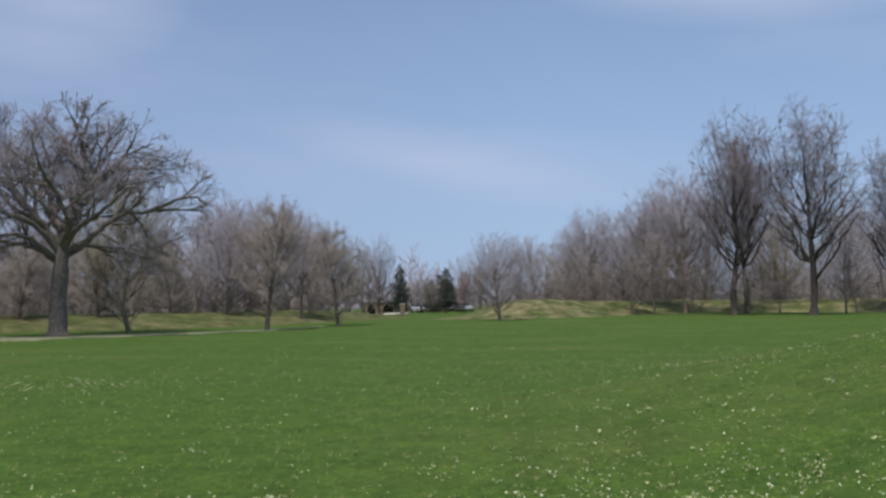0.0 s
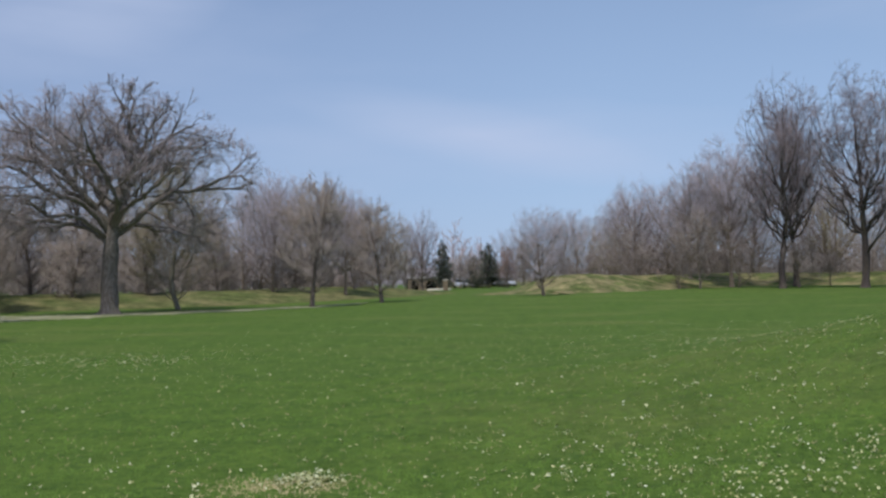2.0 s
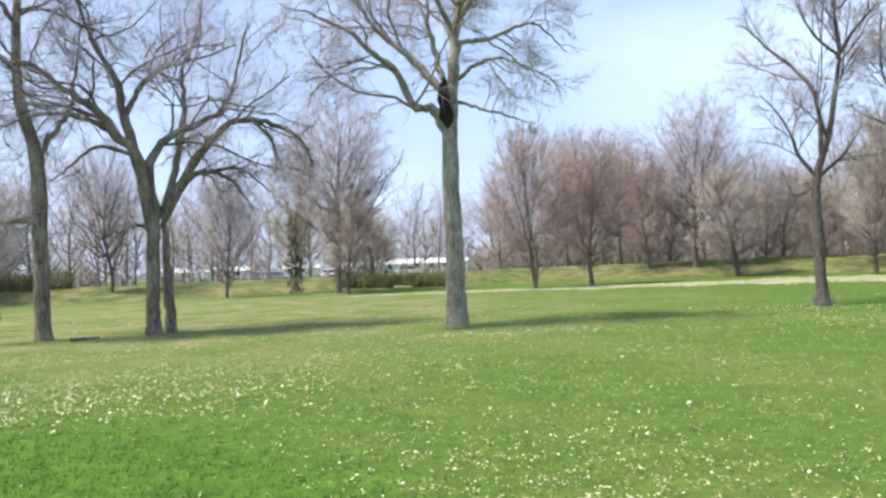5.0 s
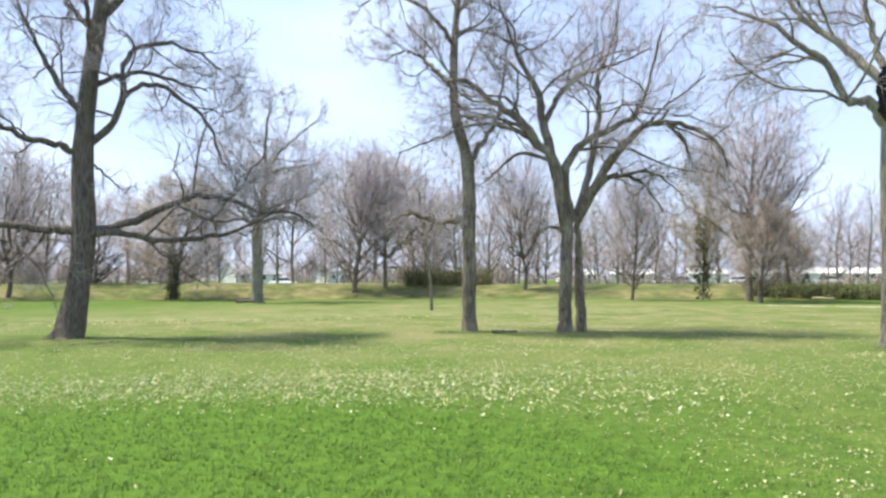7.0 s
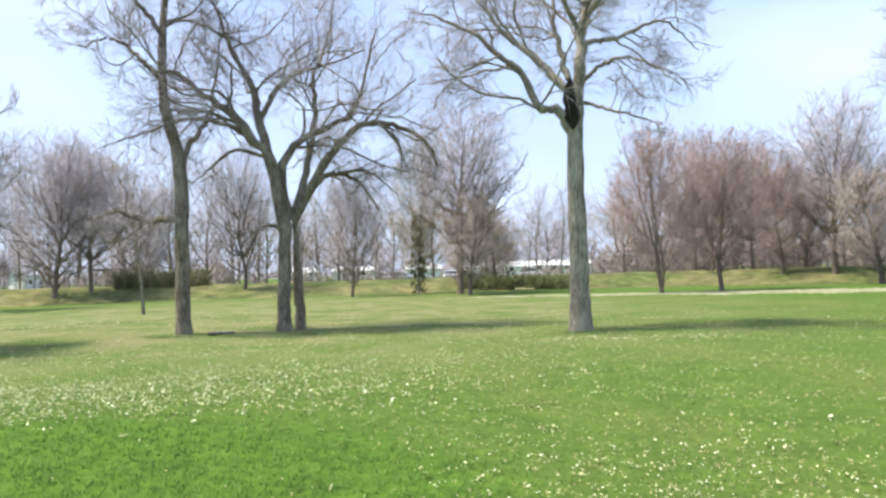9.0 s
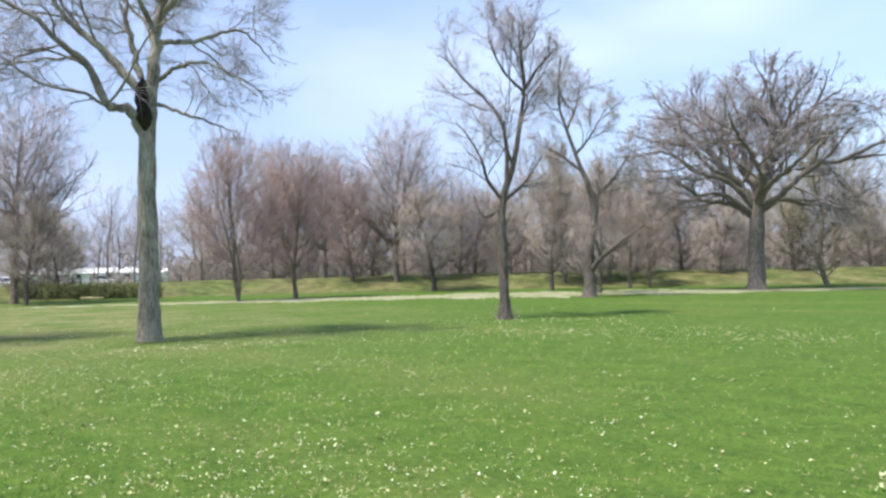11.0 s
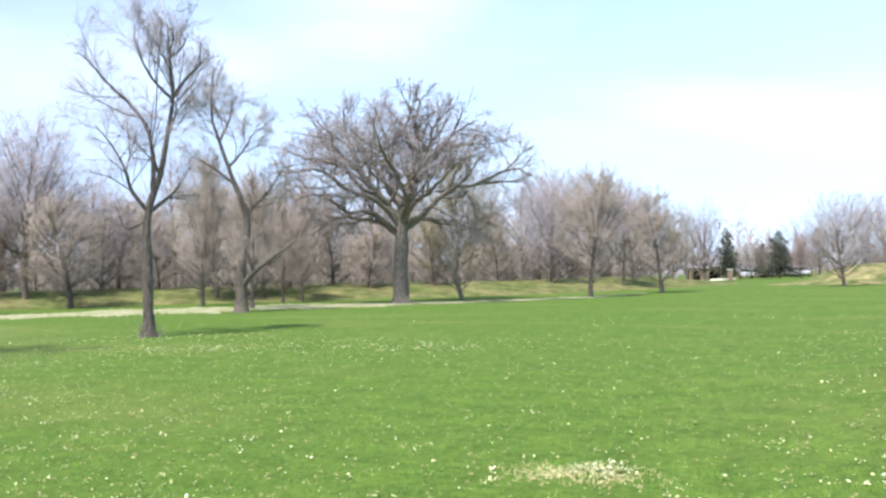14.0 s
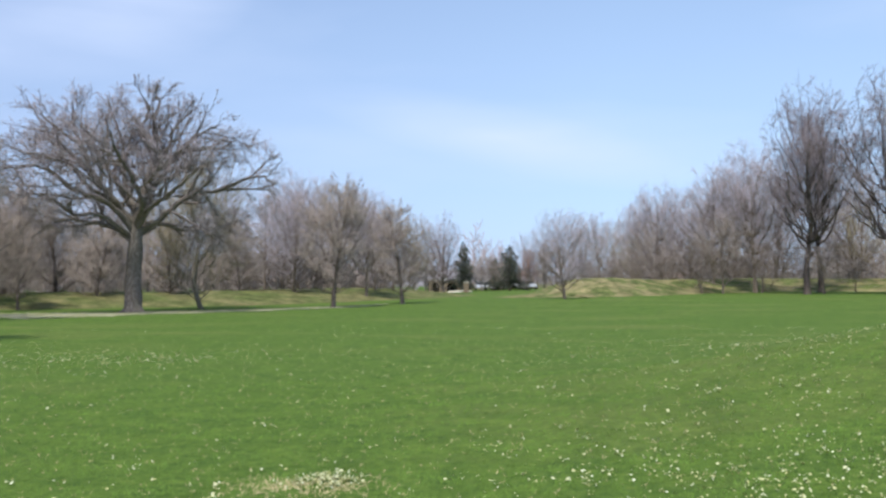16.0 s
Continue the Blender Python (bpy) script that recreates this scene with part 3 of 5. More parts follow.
tree = start_tree(12, "twin_trunk_tree", 82.6, 25.0, "spreading bare tree with two trunks grown together", [(-0.16, 0, 0), (-0.12, 0.05, 1.3), (-0.05, 0.2, 3.0), (0.0, 0.3, 3.4)], [0.2, 0.18, 0.17, 0.17], BARK_UMBER, 0.3, 0.6)
limb(tree, 0.155, (0.33, 0.4, -0.1), (0.28, 0.38, 1.4), (0.24, 0.36, 2.7), (0.2, 0.3, 3.4), (0.4, 0.3, 4.0))
limb(tree, 0.17, (-0.08, 0.2, 2.9), (-0.45, 0.1, 4.9), (-0.9, 0, 5.5), (-1.55, -0.2, 6.2), (-2.3, -0.4, 6.7), (-2.9, -0.5, 7.2), (-3.6, -0.7, 7.2))
limb(tree, 0.08, (-0.9, 0, 5.5), (-1.7, 0.3, 6.0), (-2.7, 0.5, 6.2), (-3.7, 0.6, 5.9), (-5.2, 0.6, 5.4))
limb(tree, 0.13, (-0.42, 0.1, 4.7), (-0.7, 0.4, 6.2), (-0.9, 0.6, 7.2), (-1.4, 0.7, 8.2), (-1.7, 0.9, 9.2), (-2.2, 1.0, 10.6))
limb(tree, 0.09, (-0.7, 0.4, 6.1), (-0.25, 0.2, 6.9), (0.4, 0, 7.4), (1.2, -0.2, 7.6), (2.3, -0.4, 8.0))
limb(tree, 0.14, (0.05, 0.3, 3.2), (-0.15, 0.3, 4.6), (0.25, 0.3, 5.4), (0.9, 0.4, 5.8), (1.9, 0.4, 6.4), (2.3, 0.5, 7.2), (2.8, 0.5, 8.9))
limb(tree, 0.11, (0.2, 0.3, 3.3), (0.5, 0.5, 4.4), (0.75, 0.8, 5.5), (0.9, 0.9, 6.7), (0.8, 1.0, 7.6), (1.2, 1.2, 8.6), (1.6, 1.4, 10.4))
limb(tree, 0.14, (0.2, 0.3, 3.2), (0.9, 0, 4.5), (1.4, -0.2, 5.2), (2.0, -0.4, 5.8), (2.7, -0.5, 5.95), (3.4, -0.6, 5.7), (4.0, -0.7, 5.3), (4.3, -0.7, 4.6))
limb(tree, 0.06, (2.6, -0.5, 5.95), (3.2, -0.2, 5.4), (3.5, 0, 4.7))
limb(tree, 0.1, (0.25, 0.3, 3.4), (0.9, 0.5, 4.3), (1.5, 0.7, 4.6), (2.2, 0.8, 4.3), (2.75, 0.9, 3.5))
limb(tree, 0.06, (1.4, 0.7, 4.55), (2.3, 0.2, 4.6), (3.2, 0, 3.9))
limb(tree, 0.06, (-0.5, 0.1, 5.0), (-1.4, -0.3, 5.15), (-2.0, -0.4, 4.7), (-2.6, -0.5, 4.2))
limb(tree, 0.06, (-0.1, 0.1, 2.95), (-0.6, -0.1, 3.05), (-1.1, -0.2, 2.7))
branch_out(tree, GNARLED, TWIG_GREY, ((-0.3, 0.2, 7.0), (5.8, 4.4, 5.0)), 2)

tree = start_tree(13, "slender_tree", 89.2, 25.2, "tall slender bare tree with a forked stem", [(0, 0, 0), (0.0, 0, 2.6), (-0.03, 0, 4.8), (-0.4, 0.1, 6.5), (-0.42, 0.1, 8.2), (-0.3, 0, 9.8), (-0.2, 0, 13.0)], [0.2, 0.19, 0.18, 0.14, 0.11, 0.09, 0.03], BARK_UMBER, 0.3)
limb(tree, 0.07, (-0.32, 0, 9.6), (-0.3, 0, 11.0), (-0.1, 0, 12.2), (-0.2, 0, 13.4))
limb(tree, 0.09, (0, 0, 4.6), (0.25, 0.1, 5.3), (0.75, 0.3, 6.2), (1.0, 0.5, 7.6), (1.1, 0.6, 9.0))
limb(tree, 0.1, (-0.05, 0, 3.3), (-0.9, -0.2, 3.2), (-1.7, -0.3, 3.45), (-2.3, -0.5, 3.1))
limb(tree, 0.05, (-1.0, -0.2, 3.2), (-1.4, -0.4, 2.75), (-2.5, -0.6, 2.5))
limb(tree, 0.08, (-0.42, 0, 7.1), (-1.1, 0.2, 7.9), (-1.7, 0.3, 8.35), (-2.6, 0.4, 8.1))
limb(tree, 0.07, (-0.4, 0, 8.4), (-1.3, -0.3, 9.4), (-2.4, -0.5, 9.7), (-3.2, -0.6, 9.3))
limb(tree, 0.06, (-0.3, 0, 9.4), (0.3, 0.4, 10.0), (0.9, 0.6, 10.2))
limb(tree, 0.06, (-0.35, 0, 8.8), (-0.2, -1.0, 9.8), (0.1, -1.6, 10.6))
limb(tree, 0.06, (-0.3, 0, 9.9), (-0.9, 0.8, 10.9), (-1.6, 1.2, 11.6))
branch_out(tree, GNARLED, TWIG_GREY, ((-0.8, 0, 8.0), (3.5, 3.0, 6.6)))

tree = start_tree(14, "old_tree", 114.2, 24.5, "old bare tree with long drooping low limbs", [(0, 0, 0), (0.33, 0, 2.2), (0.3, 0, 4.4), (0.42, 0, 6.6), (0.65, 0, 8.2), (0.8, 0, 10.0), (0.7, 0, 12.5)], [0.34, 0.3, 0.27, 0.23, 0.2, 0.12, 0.03], BARK_DARK, 0.35)
limb(tree, 0.1, (0.8, 0, 9.6), (0.75, 0, 11.0), (0.9, 0, 12.0), (0.7, 0, 13.0))
limb(tree, 0.11, (0.45, 0, 2.8), (1.5, -0.2, 3.0), (2.5, -0.4, 3.5), (3.4, -0.5, 3.72), (4.1, -0.6, 3.65), (4.8, -0.7, 3.3), (5.8, -0.8, 3.3), (6.4, -0.8, 3.0))
limb(tree, 0.1, (0.4, -0.1, 2.7), (1.3, -0.6, 2.8), (2.2, -0.9, 2.6), (3.4, -1.2, 2.7), (4.4, -1.4, 3.0), (5.1, -1.5, 3.5))
limb(tree, 0.12, (0.2, 0, 2.8), (-0.7, 0.3, 2.9), (-2.5, 0.5, 3.1), (-4.2, 0.6, 3.4))
limb(tree, 0.11, (0.35, 0, 5.0), (0.9, -0.1, 5.5), (1.25, -0.2, 6.1), (1.35, -0.3, 7.3), (1.9, -0.4, 7.8), (3.0, -0.6, 7.7), (3.8, -0.7, 7.2))
limb(tree, 0.08, (0.45, 0, 6.6), (1.6, 0.3, 7.1), (2.9, 0.6, 7.0), (3.6, 0.8, 6.9))
limb(tree, 0.07, (1.2, -0.2, 6.3), (1.9, 0, 6.8), (3.0, 0.1, 6.3), (3.5, 0.1, 5.7), (3.8, 0.1, 4.8), (4.4, 0.1, 4.4))
limb(tree, 0.1, (0.35, 0, 5.8), (-0.3, 0.2, 6.6), (-1.0, 0.4, 8.0), (-1.6, 0.5, 9.5))
limb(tree, 0.1, (0.3, 0, 4.8), (-0.7, -0.2, 5.1), (-2.2, -0.5, 5.6), (-3.4, -0.6, 5.4))
limb(tree, 0.1, (0.7, 0, 8.5), (1.6, 0.5, 9.6), (2.8, 0.8, 10.3), (4.0, 0.9, 10.2))
limb(tree, 0.08, (0.5, 0, 7.4), (0.3, -1.3, 8.6), (0.5, -2.3, 9.6))
limb(tree, 0.08, (0.6, 0, 8.0), (-0.2, 1.3, 9.2), (-0.8, 2.1, 10.4))
limb(tree, 0.035, (0.5, 0, 4.6), (1.0, 0.2, 4.2), (1.5, 0.3, 3.7))
branch_out(tree, GNARLED, TWIG_GREY, ((1.0, -0.2, 7.5), (7.6, 4.6, 7.0)))

tree = start_tree(15, "young_tree", 40.5, 26.2, "slim bare tree standing alone on the lawn", [(0, 0, 0), (-0.02, 0, 1.9), (-0.04, 0, 3.0), (0.06, 0, 3.9), (0.37, 0, 4.8), (0.57, 0.1, 6.0), (0.75, 0.1, 7.1), (0.65, 0, 8.2), (0.6, 0, 9.2)], [0.155, 0.14, 0.13, 0.105, 0.085, 0.065, 0.05, 0.035, 0.012], BARK_DARK, 0.8, 0.3)
limb(tree, 0.045, (0.74, 0.1, 7.0), (0.65, 0, 8.2), (0.75, 0, 8.9), (0.6, 0, 9.5))
limb(tree, 0.06, (-0.03, 0, 3.7), (-0.47, -0.1, 4.35), (-0.62, -0.2, 4.9), (-1.0, -0.3, 5.6), (-1.4, -0.3, 6.1))
limb(tree, 0.07, (0.15, 0, 4.2), (0.15, 0.2, 5.2), (0.0, 0.3, 6.1), (-0.5, 0.4, 6.9), (-1.1, 0.5, 7.5), (-1.6, 0.6, 8.1), (-1.9, 0.7, 8.4))
limb(tree, 0.055, (0.1, 0, 3.7), (0.57, 0.1, 4.1), (0.9, 0.1, 4.5), (1.25, 0.1, 5.1))
limb(tree, 0.05, (0.65, 0, 6.9), (1.1, -0.1, 7.6), (1.5, -0.3, 8.0), (1.75, -0.4, 8.3))
limb(tree, 0.045, (0.7, 0, 7.0), (0.1, -0.2, 7.6), (-0.3, -0.3, 8.5), (-0.3, -0.3, 9.0))
limb(tree, 0.04, (0.62, 0, 8.2), (1.0, 0.3, 8.6), (1.2, 0.4, 9.1))
limb(tree, 0.04, (0.55, 0.1, 5.8), (0.8, 0.9, 6.7), (0.9, 1.4, 7.8))
limb(tree, 0.04, (0.3, 0, 4.8), (0.1, -0.8, 5.6), (0.2, -1.3, 6.8))
limb(tree, 0.035, (-0.05, 0, 3.4), (-0.6, 0.1, 3.2), (-0.9, 0.1, 3.9))
branch_out(tree, [(9, (0.15, 1.0), 40, 0.58, 6, 0.05, 0.13, 0.38, 0.0065), (7, (0.1, 1.0), 42, 0.55, 4, 0.04, 0.15, 0.5, 0.005), (7, (0.1, 1.0), 42, 0.62, 3, 0.02, 0.18, 0.6, 0.004), (5, (0.1, 1.0), 40, 0.8, 2, 0.0, 0.2, 0.7, 0.0034)], TWIG_GREY, ((0, 0, 6.6), (2.75, 2.6, 3.75)))

young = bpy.data.objects["young_tree"]
rng_shoot = np.random.default_rng(4)
sp, sr = sprout(rng_shoot, np.array([[(-0.25, 0, 0), (0, 0, 0.1), (0.25, 0, 0)]], float), np.full((1, 3), 0.012), 90, (0.0, 1.0), 70, 1.0, 3, 0.5, 0.3, 0.7, 0.006)
sv, sq = tubes(sp, sr, 3)
tagged(part("basal_shoots", mesh_of("basal_shoots", sv, sq, [TWIG_BROWN]), young, "thin brown shoots round the foot"), kind="stuff")

tree = start_tree(16, "leaning_tree", 34.7, 41.0, "bent bare tree with a stout short trunk", [(0, 0, 0), (0.03, 0, 2.2), (0.3, 0, 4.4), (-0.4, 0, 6.5), (-0.95, 0, 8.2), (-1.25, 0, 9.4), (-1.1, 0, 11.4)], [0.29, 0.22, 0.165, 0.095, 0.07, 0.045, 0.015], BARK_DARK, 0.7, 0.5)
limb(tree, 0.05, (-1.2, 0, 9.2), (-1.2, 0, 10.4), (-1.05, 0, 11.6))
limb(tree, 0.13, (0.1, -0.1, 1.3), (0.6, -0.5, 1.9), (1.5, -1.0, 2.6), (2.5, -1.3, 3.3))
limb(tree, 0.08, (-0.05, 0, 1.0), (-0.6, 0.2, 1.3), (-1.5, 0.3, 2.2))
limb(tree, 0.1, (0.3, 0, 4.3), (0.5, 0.1, 5.0), (0.4, 0.2, 5.6))
limb(tree, 0.08, (0.2, 0, 4.6), (1.2, 0.4, 5.6), (2.0, 0.6, 6.8))
limb(tree, 0.07, (-0.2, 0, 6.0), (-1.2, 0.3, 6.8), (-2.2, 0.4, 7.4))
limb(tree, 0.06, (-0.9, 0, 8.0), (-0.4, 0.3, 9.2), (-0.2, 0.4, 10.4))
limb(tree, 0.06, (-0.5, 0, 6.8), (0.3, -0.4, 7.8), (0.9, -0.6, 8.8))
branch_out(tree, [(9, (0.15, 1.0), 42, 0.6, 6, 0.04, 0.14, 0.38, 0.009), (7, (0.1, 1.0), 42, 0.55, 4, 0.03, 0.16, 0.5, 0.0072), (7, (0.1, 1.0), 42, 0.6, 3, 0.02, 0.18, 0.6, 0.006), (5, (0.1, 1.0), 40, 0.8, 2, 0.0, 0.2, 0.7, 0.0052)], TWIG_BROWN, ((-0.4, 0, 6.4), (3.2, 2.8, 5.4)))

tree = start_tree(17, "oak_tree", 24.2, 50.0, "broad old bare oak with a domed crown", [(0, 0, 0), (0.0, 0, 1.8), (0.05, 0, 3.6), (0.15, 0, 5.2), (0.6, 0, 7.0), (0.95, 0.1, 9.0), (0.9, 0.2, 10.2)], [0.42, 0.37, 0.35, 0.31, 0.22, 0.14, 0.1], BARK_OAK, 0.6)
limb(tree, 0.1, (0.92, 0.1, 9.6), (0.9, 0.2, 10.8), (1.2, 0.2, 11.7), (0.9, 0.3, 12.5))
limb(tree, 0.09, (0.92, 0.1, 9.2), (1.5, 0.5, 10.4), (1.7, 0.8, 11.9))
limb(tree, 0.2, (0.1, 0, 4.6), (-0.8, -0.3, 6.0), (-1.9, -0.6, 7.4), (-2.5, -0.9, 9.0), (-4.2, -1.2, 10.4))
limb(tree, 0.15, (0.0, 0, 3.9), (-1.0, 0.5, 4.7), (-2.4, 1.0, 5.0), (-3.4, 1.3, 5.0), (-4.8, 1.6, 4.0))
limb(tree, 0.15, (0.15, 0, 5.4), (-0.5, 0.5, 7.4), (-0.6, 0.8, 9.3), (-1.3, 0.9, 11.6))
limb(tree, 0.15, (0.05, 0, 4.4), (-1.2, -0.8, 5.9), (-2.6, -1.4, 6.6), (-4.0, -1.8, 7.6), (-5.7, -2.2, 7.2))
limb(tree, 0.18, (0.1, 0, 4.5), (1.2, -0.3, 5.1), (2.6, -0.7, 6.4), (4.0, -1.0, 6.7), (5.6, -1.3, 7.5), (6.6, -1.5, 7.0))
limb(tree, 0.15, (0.4, 0, 6.2), (1.2, 0.5, 7.4), (2.4, 0.9, 9.0), (4.0, 1.3, 9.3), (5.2, 1.5, 9.9))
limb(tree, 0.12, (0.1, 0, 4.1), (1.2, 0.4, 4.9), (2.6, 0.7, 4.6), (4.2, 0.9, 4.9), (5.6, 1.0, 5.6))
limb(tree, 0.13, (0.7, 0, 7.4), (1.5, -0.5, 8.8), (1.9, -0.9, 10.2), (2.9, -1.2, 11.2))
limb(tree, 0.14, (0.1, -0.1, 4.8), (0.3, -1.6, 6.0), (-0.4, -2.8, 7.6), (-0.9, -4.2, 8.4), (-1.2, -5.0, 9.4))
limb(tree, 0.14, (0.1, -0.1, 4.6), (0.9, -1.4, 5.8), (1.6, -2.9, 6.2), (2.6, -4.0, 7.2), (3.2, -5.0, 7.2))
limb(tree, 0.14, (0.2, 0.1, 5.2), (-0.6, 1.6, 6.9), (-1.0, 2.9, 8.0), (-1.8, 4.0, 9.4))
limb(tree, 0.14, (0.2, 0.1, 5.0), (0.9, 1.8, 6.6), (1.4, 3.0, 8.0), (2.2, 4.0, 9.0))
limb(tree, 0.11, (-1.5, -0.4, 6.9), (-1.6, 0.2, 8.6), (-2.6, 0.4, 9.6), (-2.8, 0.4, 11.3))
limb(tree, 0.11, (-0.9, -0.3, 6.1), (-2.2, 0.4, 7.0), (-3.2, 0.6, 8.4), (-4.6, 0.8, 8.6), (-5.8, 1.0, 9.2))
limb(tree, 0.11, (0.0, 0, 4.1), (-1.4, -1.2, 5.2), (-2.6, -2.0, 5.2), (-3.6, -2.6, 6.0), (-4.9, -3.0, 5.6))
limb(tree, 0.1, (0.9, 0, 8.6), (0.4, -0.5, 10.0), (0.6, -0.7, 11.2), (0.1, -0.8, 12.2))
limb(tree, 0.1, (2.4, -0.6, 6.3), (3.2, -1.2, 8.0), (4.4, -1.5, 8.6))
limb(tree, 0.12, (0.7, 0, 7.2), (2.0, 0.3, 8.9), (3.3, 0.6, 10.2), (4.3, 0.7, 10.7))
limb(tree, 0.08, (2.3, -0.3, 8.9), (3.0, -0.9, 10.3), (3.3, -1.2, 11.4))
limb(tree, 0.1, (-1.9, -0.6, 7.4), (-3.2, -0.2, 9.0), (-4.3, 0.2, 9.9))
branch_out(tree, [(10, (0.2, 1.0), 44, 0.46, 7, 0.02, 0.17, 0.52, 0.02), (7, (0.15, 1.0), 44, 0.5, 5, 0.02, 0.18, 0.58, 0.0145), (7, (0.15, 1.0), 42, 0.56, 3, 0.01, 0.18, 0.6, 0.0105), (6, (0.15, 1.0), 40, 0.8, 2, 0.0, 0.2, 0.7, 0.0078)], TWIG_OAK, ((0.15, 0, 7.7), (7.15, 6.8, 5.75)))

bpy.data.objects["oak_tree"].scale = (1.14, 1.1, 1.01)

tree = start_tree(18, "lopped_tree", 102.7, 55.0, "pale-barked tree with a lopped trunk and crooked limbs", [(0, 0, 0), (0.02, 0, 2.0), (0, 0, 4.0), (0.05, 0, 5.2)], [0.36, 0.34, 0.33, 0.3], BARK_PALE, 0.35)
limb(tree, 0.17, (0.1, 0, 5.0), (0.5, 0, 6.4), (0.7, 0.1, 8.2), (1.6, 0.2, 9.6), (3.7, 0.4, 11.5))
limb(tree, 0.12, (0.6, 0, 7.4), (0.5, -0.4, 9.4), (0.7, -0.6, 11.2), (1.0, -0.7, 13.0))
limb(tree, 0.12, (0.1, 0, 5.0), (1.4, -0.5, 5.4), (2.6, -0.8, 5.2), (4.2, -1.0, 4.4))
limb(tree, 0.12, (0.3, 0, 5.8), (1.8, 0.6, 6.4), (3.6, 1.0, 7.0), (4.6, 1.2, 8.4))
limb(tree, 0.1, (0.7, 0, 8.2), (2.0, 0.6, 8.6), (4.0, 1.0, 9.0))
limb(tree, 0.12, (-0.1, 0, 5.0), (-0.8, 0.4, 6.6), (-1.6, 0.7, 8.6), (-2.4, 0.9, 10.8))
limb(tree, 0.1, (-0.1, 0, 4.9), (-1.4, -0.4, 5.6), (-2.8, -0.8, 6.4))
limb(tree, 0.09, (0.1, 0, 5.0), (0.2, -1.6, 6.8), (0.6, -2.8, 8.8))
limb(tree, 0.09, (0.1, 0, 5.0), (0.0, 1.6, 7.2), (-0.4, 2.8, 9.4))
limb(tree, 0.05, (-0.1, 0, 4.3), (-0.8, 0.1, 4.5), (-1.6, 0.1, 4.2))
branch_out(tree, [(9, (0.2, 1.0), 46, 0.5, 8, 0.02, 0.22, 0.4, 0.016), (7, (0.15, 1.0), 46, 0.52, 5, 0.03, 0.22, 0.5, 0.0115), (6, (0.1, 1.0), 44, 0.58, 3, 0.02, 0.2, 0.6, 0.0085), (5, (0.1, 1.0), 40, 0.85, 2, 0.0, 0.2, 0.7, 0.0072)], TWIG_GREY, ((0.6, 0, 8.8), (5.2, 4.4, 5.6)), 1)

# ---- kinds of trees further off ----
LED = [(10, (0.12, 1.0), 38, 0.38, 3, 0.1, 0.14, 0.4, 0.0115), (7, (0.1, 1.0), 36, 0.6, 2, 0.08, 0.17, 0.55, 0.009), (5, (0.1, 1.0), 36, 0.7, 2, 0.05, 0.2, 0.7, 0.008)]
BROOM = [(8, (0.1, 1.0), 34, 0.36, 3, 0.12, 0.14, 0.45, 0.0095), (7, (0.1, 1.0), 34, 0.6, 2, 0.1, 0.18, 0.6, 0.0085), (5, (0.1, 1.0), 34, 0.7, 2, 0.06, 0.2, 0.7, 0.0078)]
FAR = [(7, (0.1, 1.0), 40, 0.5, 3, 0.06, 0.16, 0.45, 0.017), (6, (0.1, 1.0), 40, 0.7, 2, 0.05, 0.2, 0.55, 0.0145), (3, (0.1, 1.0), 38, 0.85, 2, 0.04, 0.22, 0.6, 0.0135)]
SCRUB = [(5, (0.1, 1.0), 45, 0.6, 3, 0.08, 0.2, 0.5, 0.016), (4, (0.1, 1.0), 44, 0.7, 2, 0.06, 0.24, 0.6, 0.014), (4, (0.1, 1.0), 42, 0.9, 2, 0.05, 0.25, 0.65, 0.013)]
DOME = [(13, (0.12, 1.0), 44, 0.4, 4, 0.03, 0.16, 0.4, 0.0125), (8, (0.1, 1.0), 36, 0.6, 2, 0.08, 0.17, 0.55, 0.0105), (5, (0.1, 1.0), 36, 0.7, 2, 0.05, 0.2, 0.7, 0.0092)]
LOFTY = [(11, (0.15, 1.0), 44, 0.42, 5, 0.04, 0.2, 0.4, 0.016), (7, (0.1, 1.0), 44, 0.52, 3, 0.03, 0.18, 0.5, 0.0125), (9, (0.1, 1.0), 42, 0.6, 2, 0.02, 0.2, 0.7, 0.0105)]
SPRIG = [(6, (0.1, 1.0), 34, 0.45, 3, 0.1, 0.14, 0.4, 0.007), (5, (0.1, 1.0), 34, 0.6, 2, 0.08, 0.16, 0.6, 0.0055), (3, (0.1, 1.0), 34, 0.7, 2, 0.05, 0.2, 0.7, 0.005)]
KINDS = {}
KINDS["grey"] = (12, far_tree(31, "bare_tree", "bare grey deciduous tree beside the bank", 12, 8.2, 0.2, 0.01, LED, BARK_BROWN, TWIG_GREY, 0.017, 40, 34, stout=0.4, fork=0.9, leader=0.7))
KINDS["grey2"] = (14, far_tree(32, "bare_tree", "tall bare grey tree with upswept limbs", 14, 8.4, 0.3, -0.01, LED, BARK_DARK, TWIG_GREY, 0.016, 36, 34, stout=0.45, fork=0.9, leader=0.7))
KINDS["domed"] = (14, far_tree(29, "bare_tree", "bare grey tree with a clear trunk and domed crown", 14, 8.6, 0.36, 0.01, DOME, BARK_BROWN, TWIG_GREY, 0.016, 38, 34, stout=0.5, fork=0.9, leader=0.78))
KINDS["forked"] = (12, far_tree(30, "bare_tree", "bare grey tree with a forked crown", 12, 7.4, 0.2, 0.02, LED, BARK_DARK, TWIG_GREY, 0.018, 32, 34, stout=0.6, fork=0.9, leader=0.56))
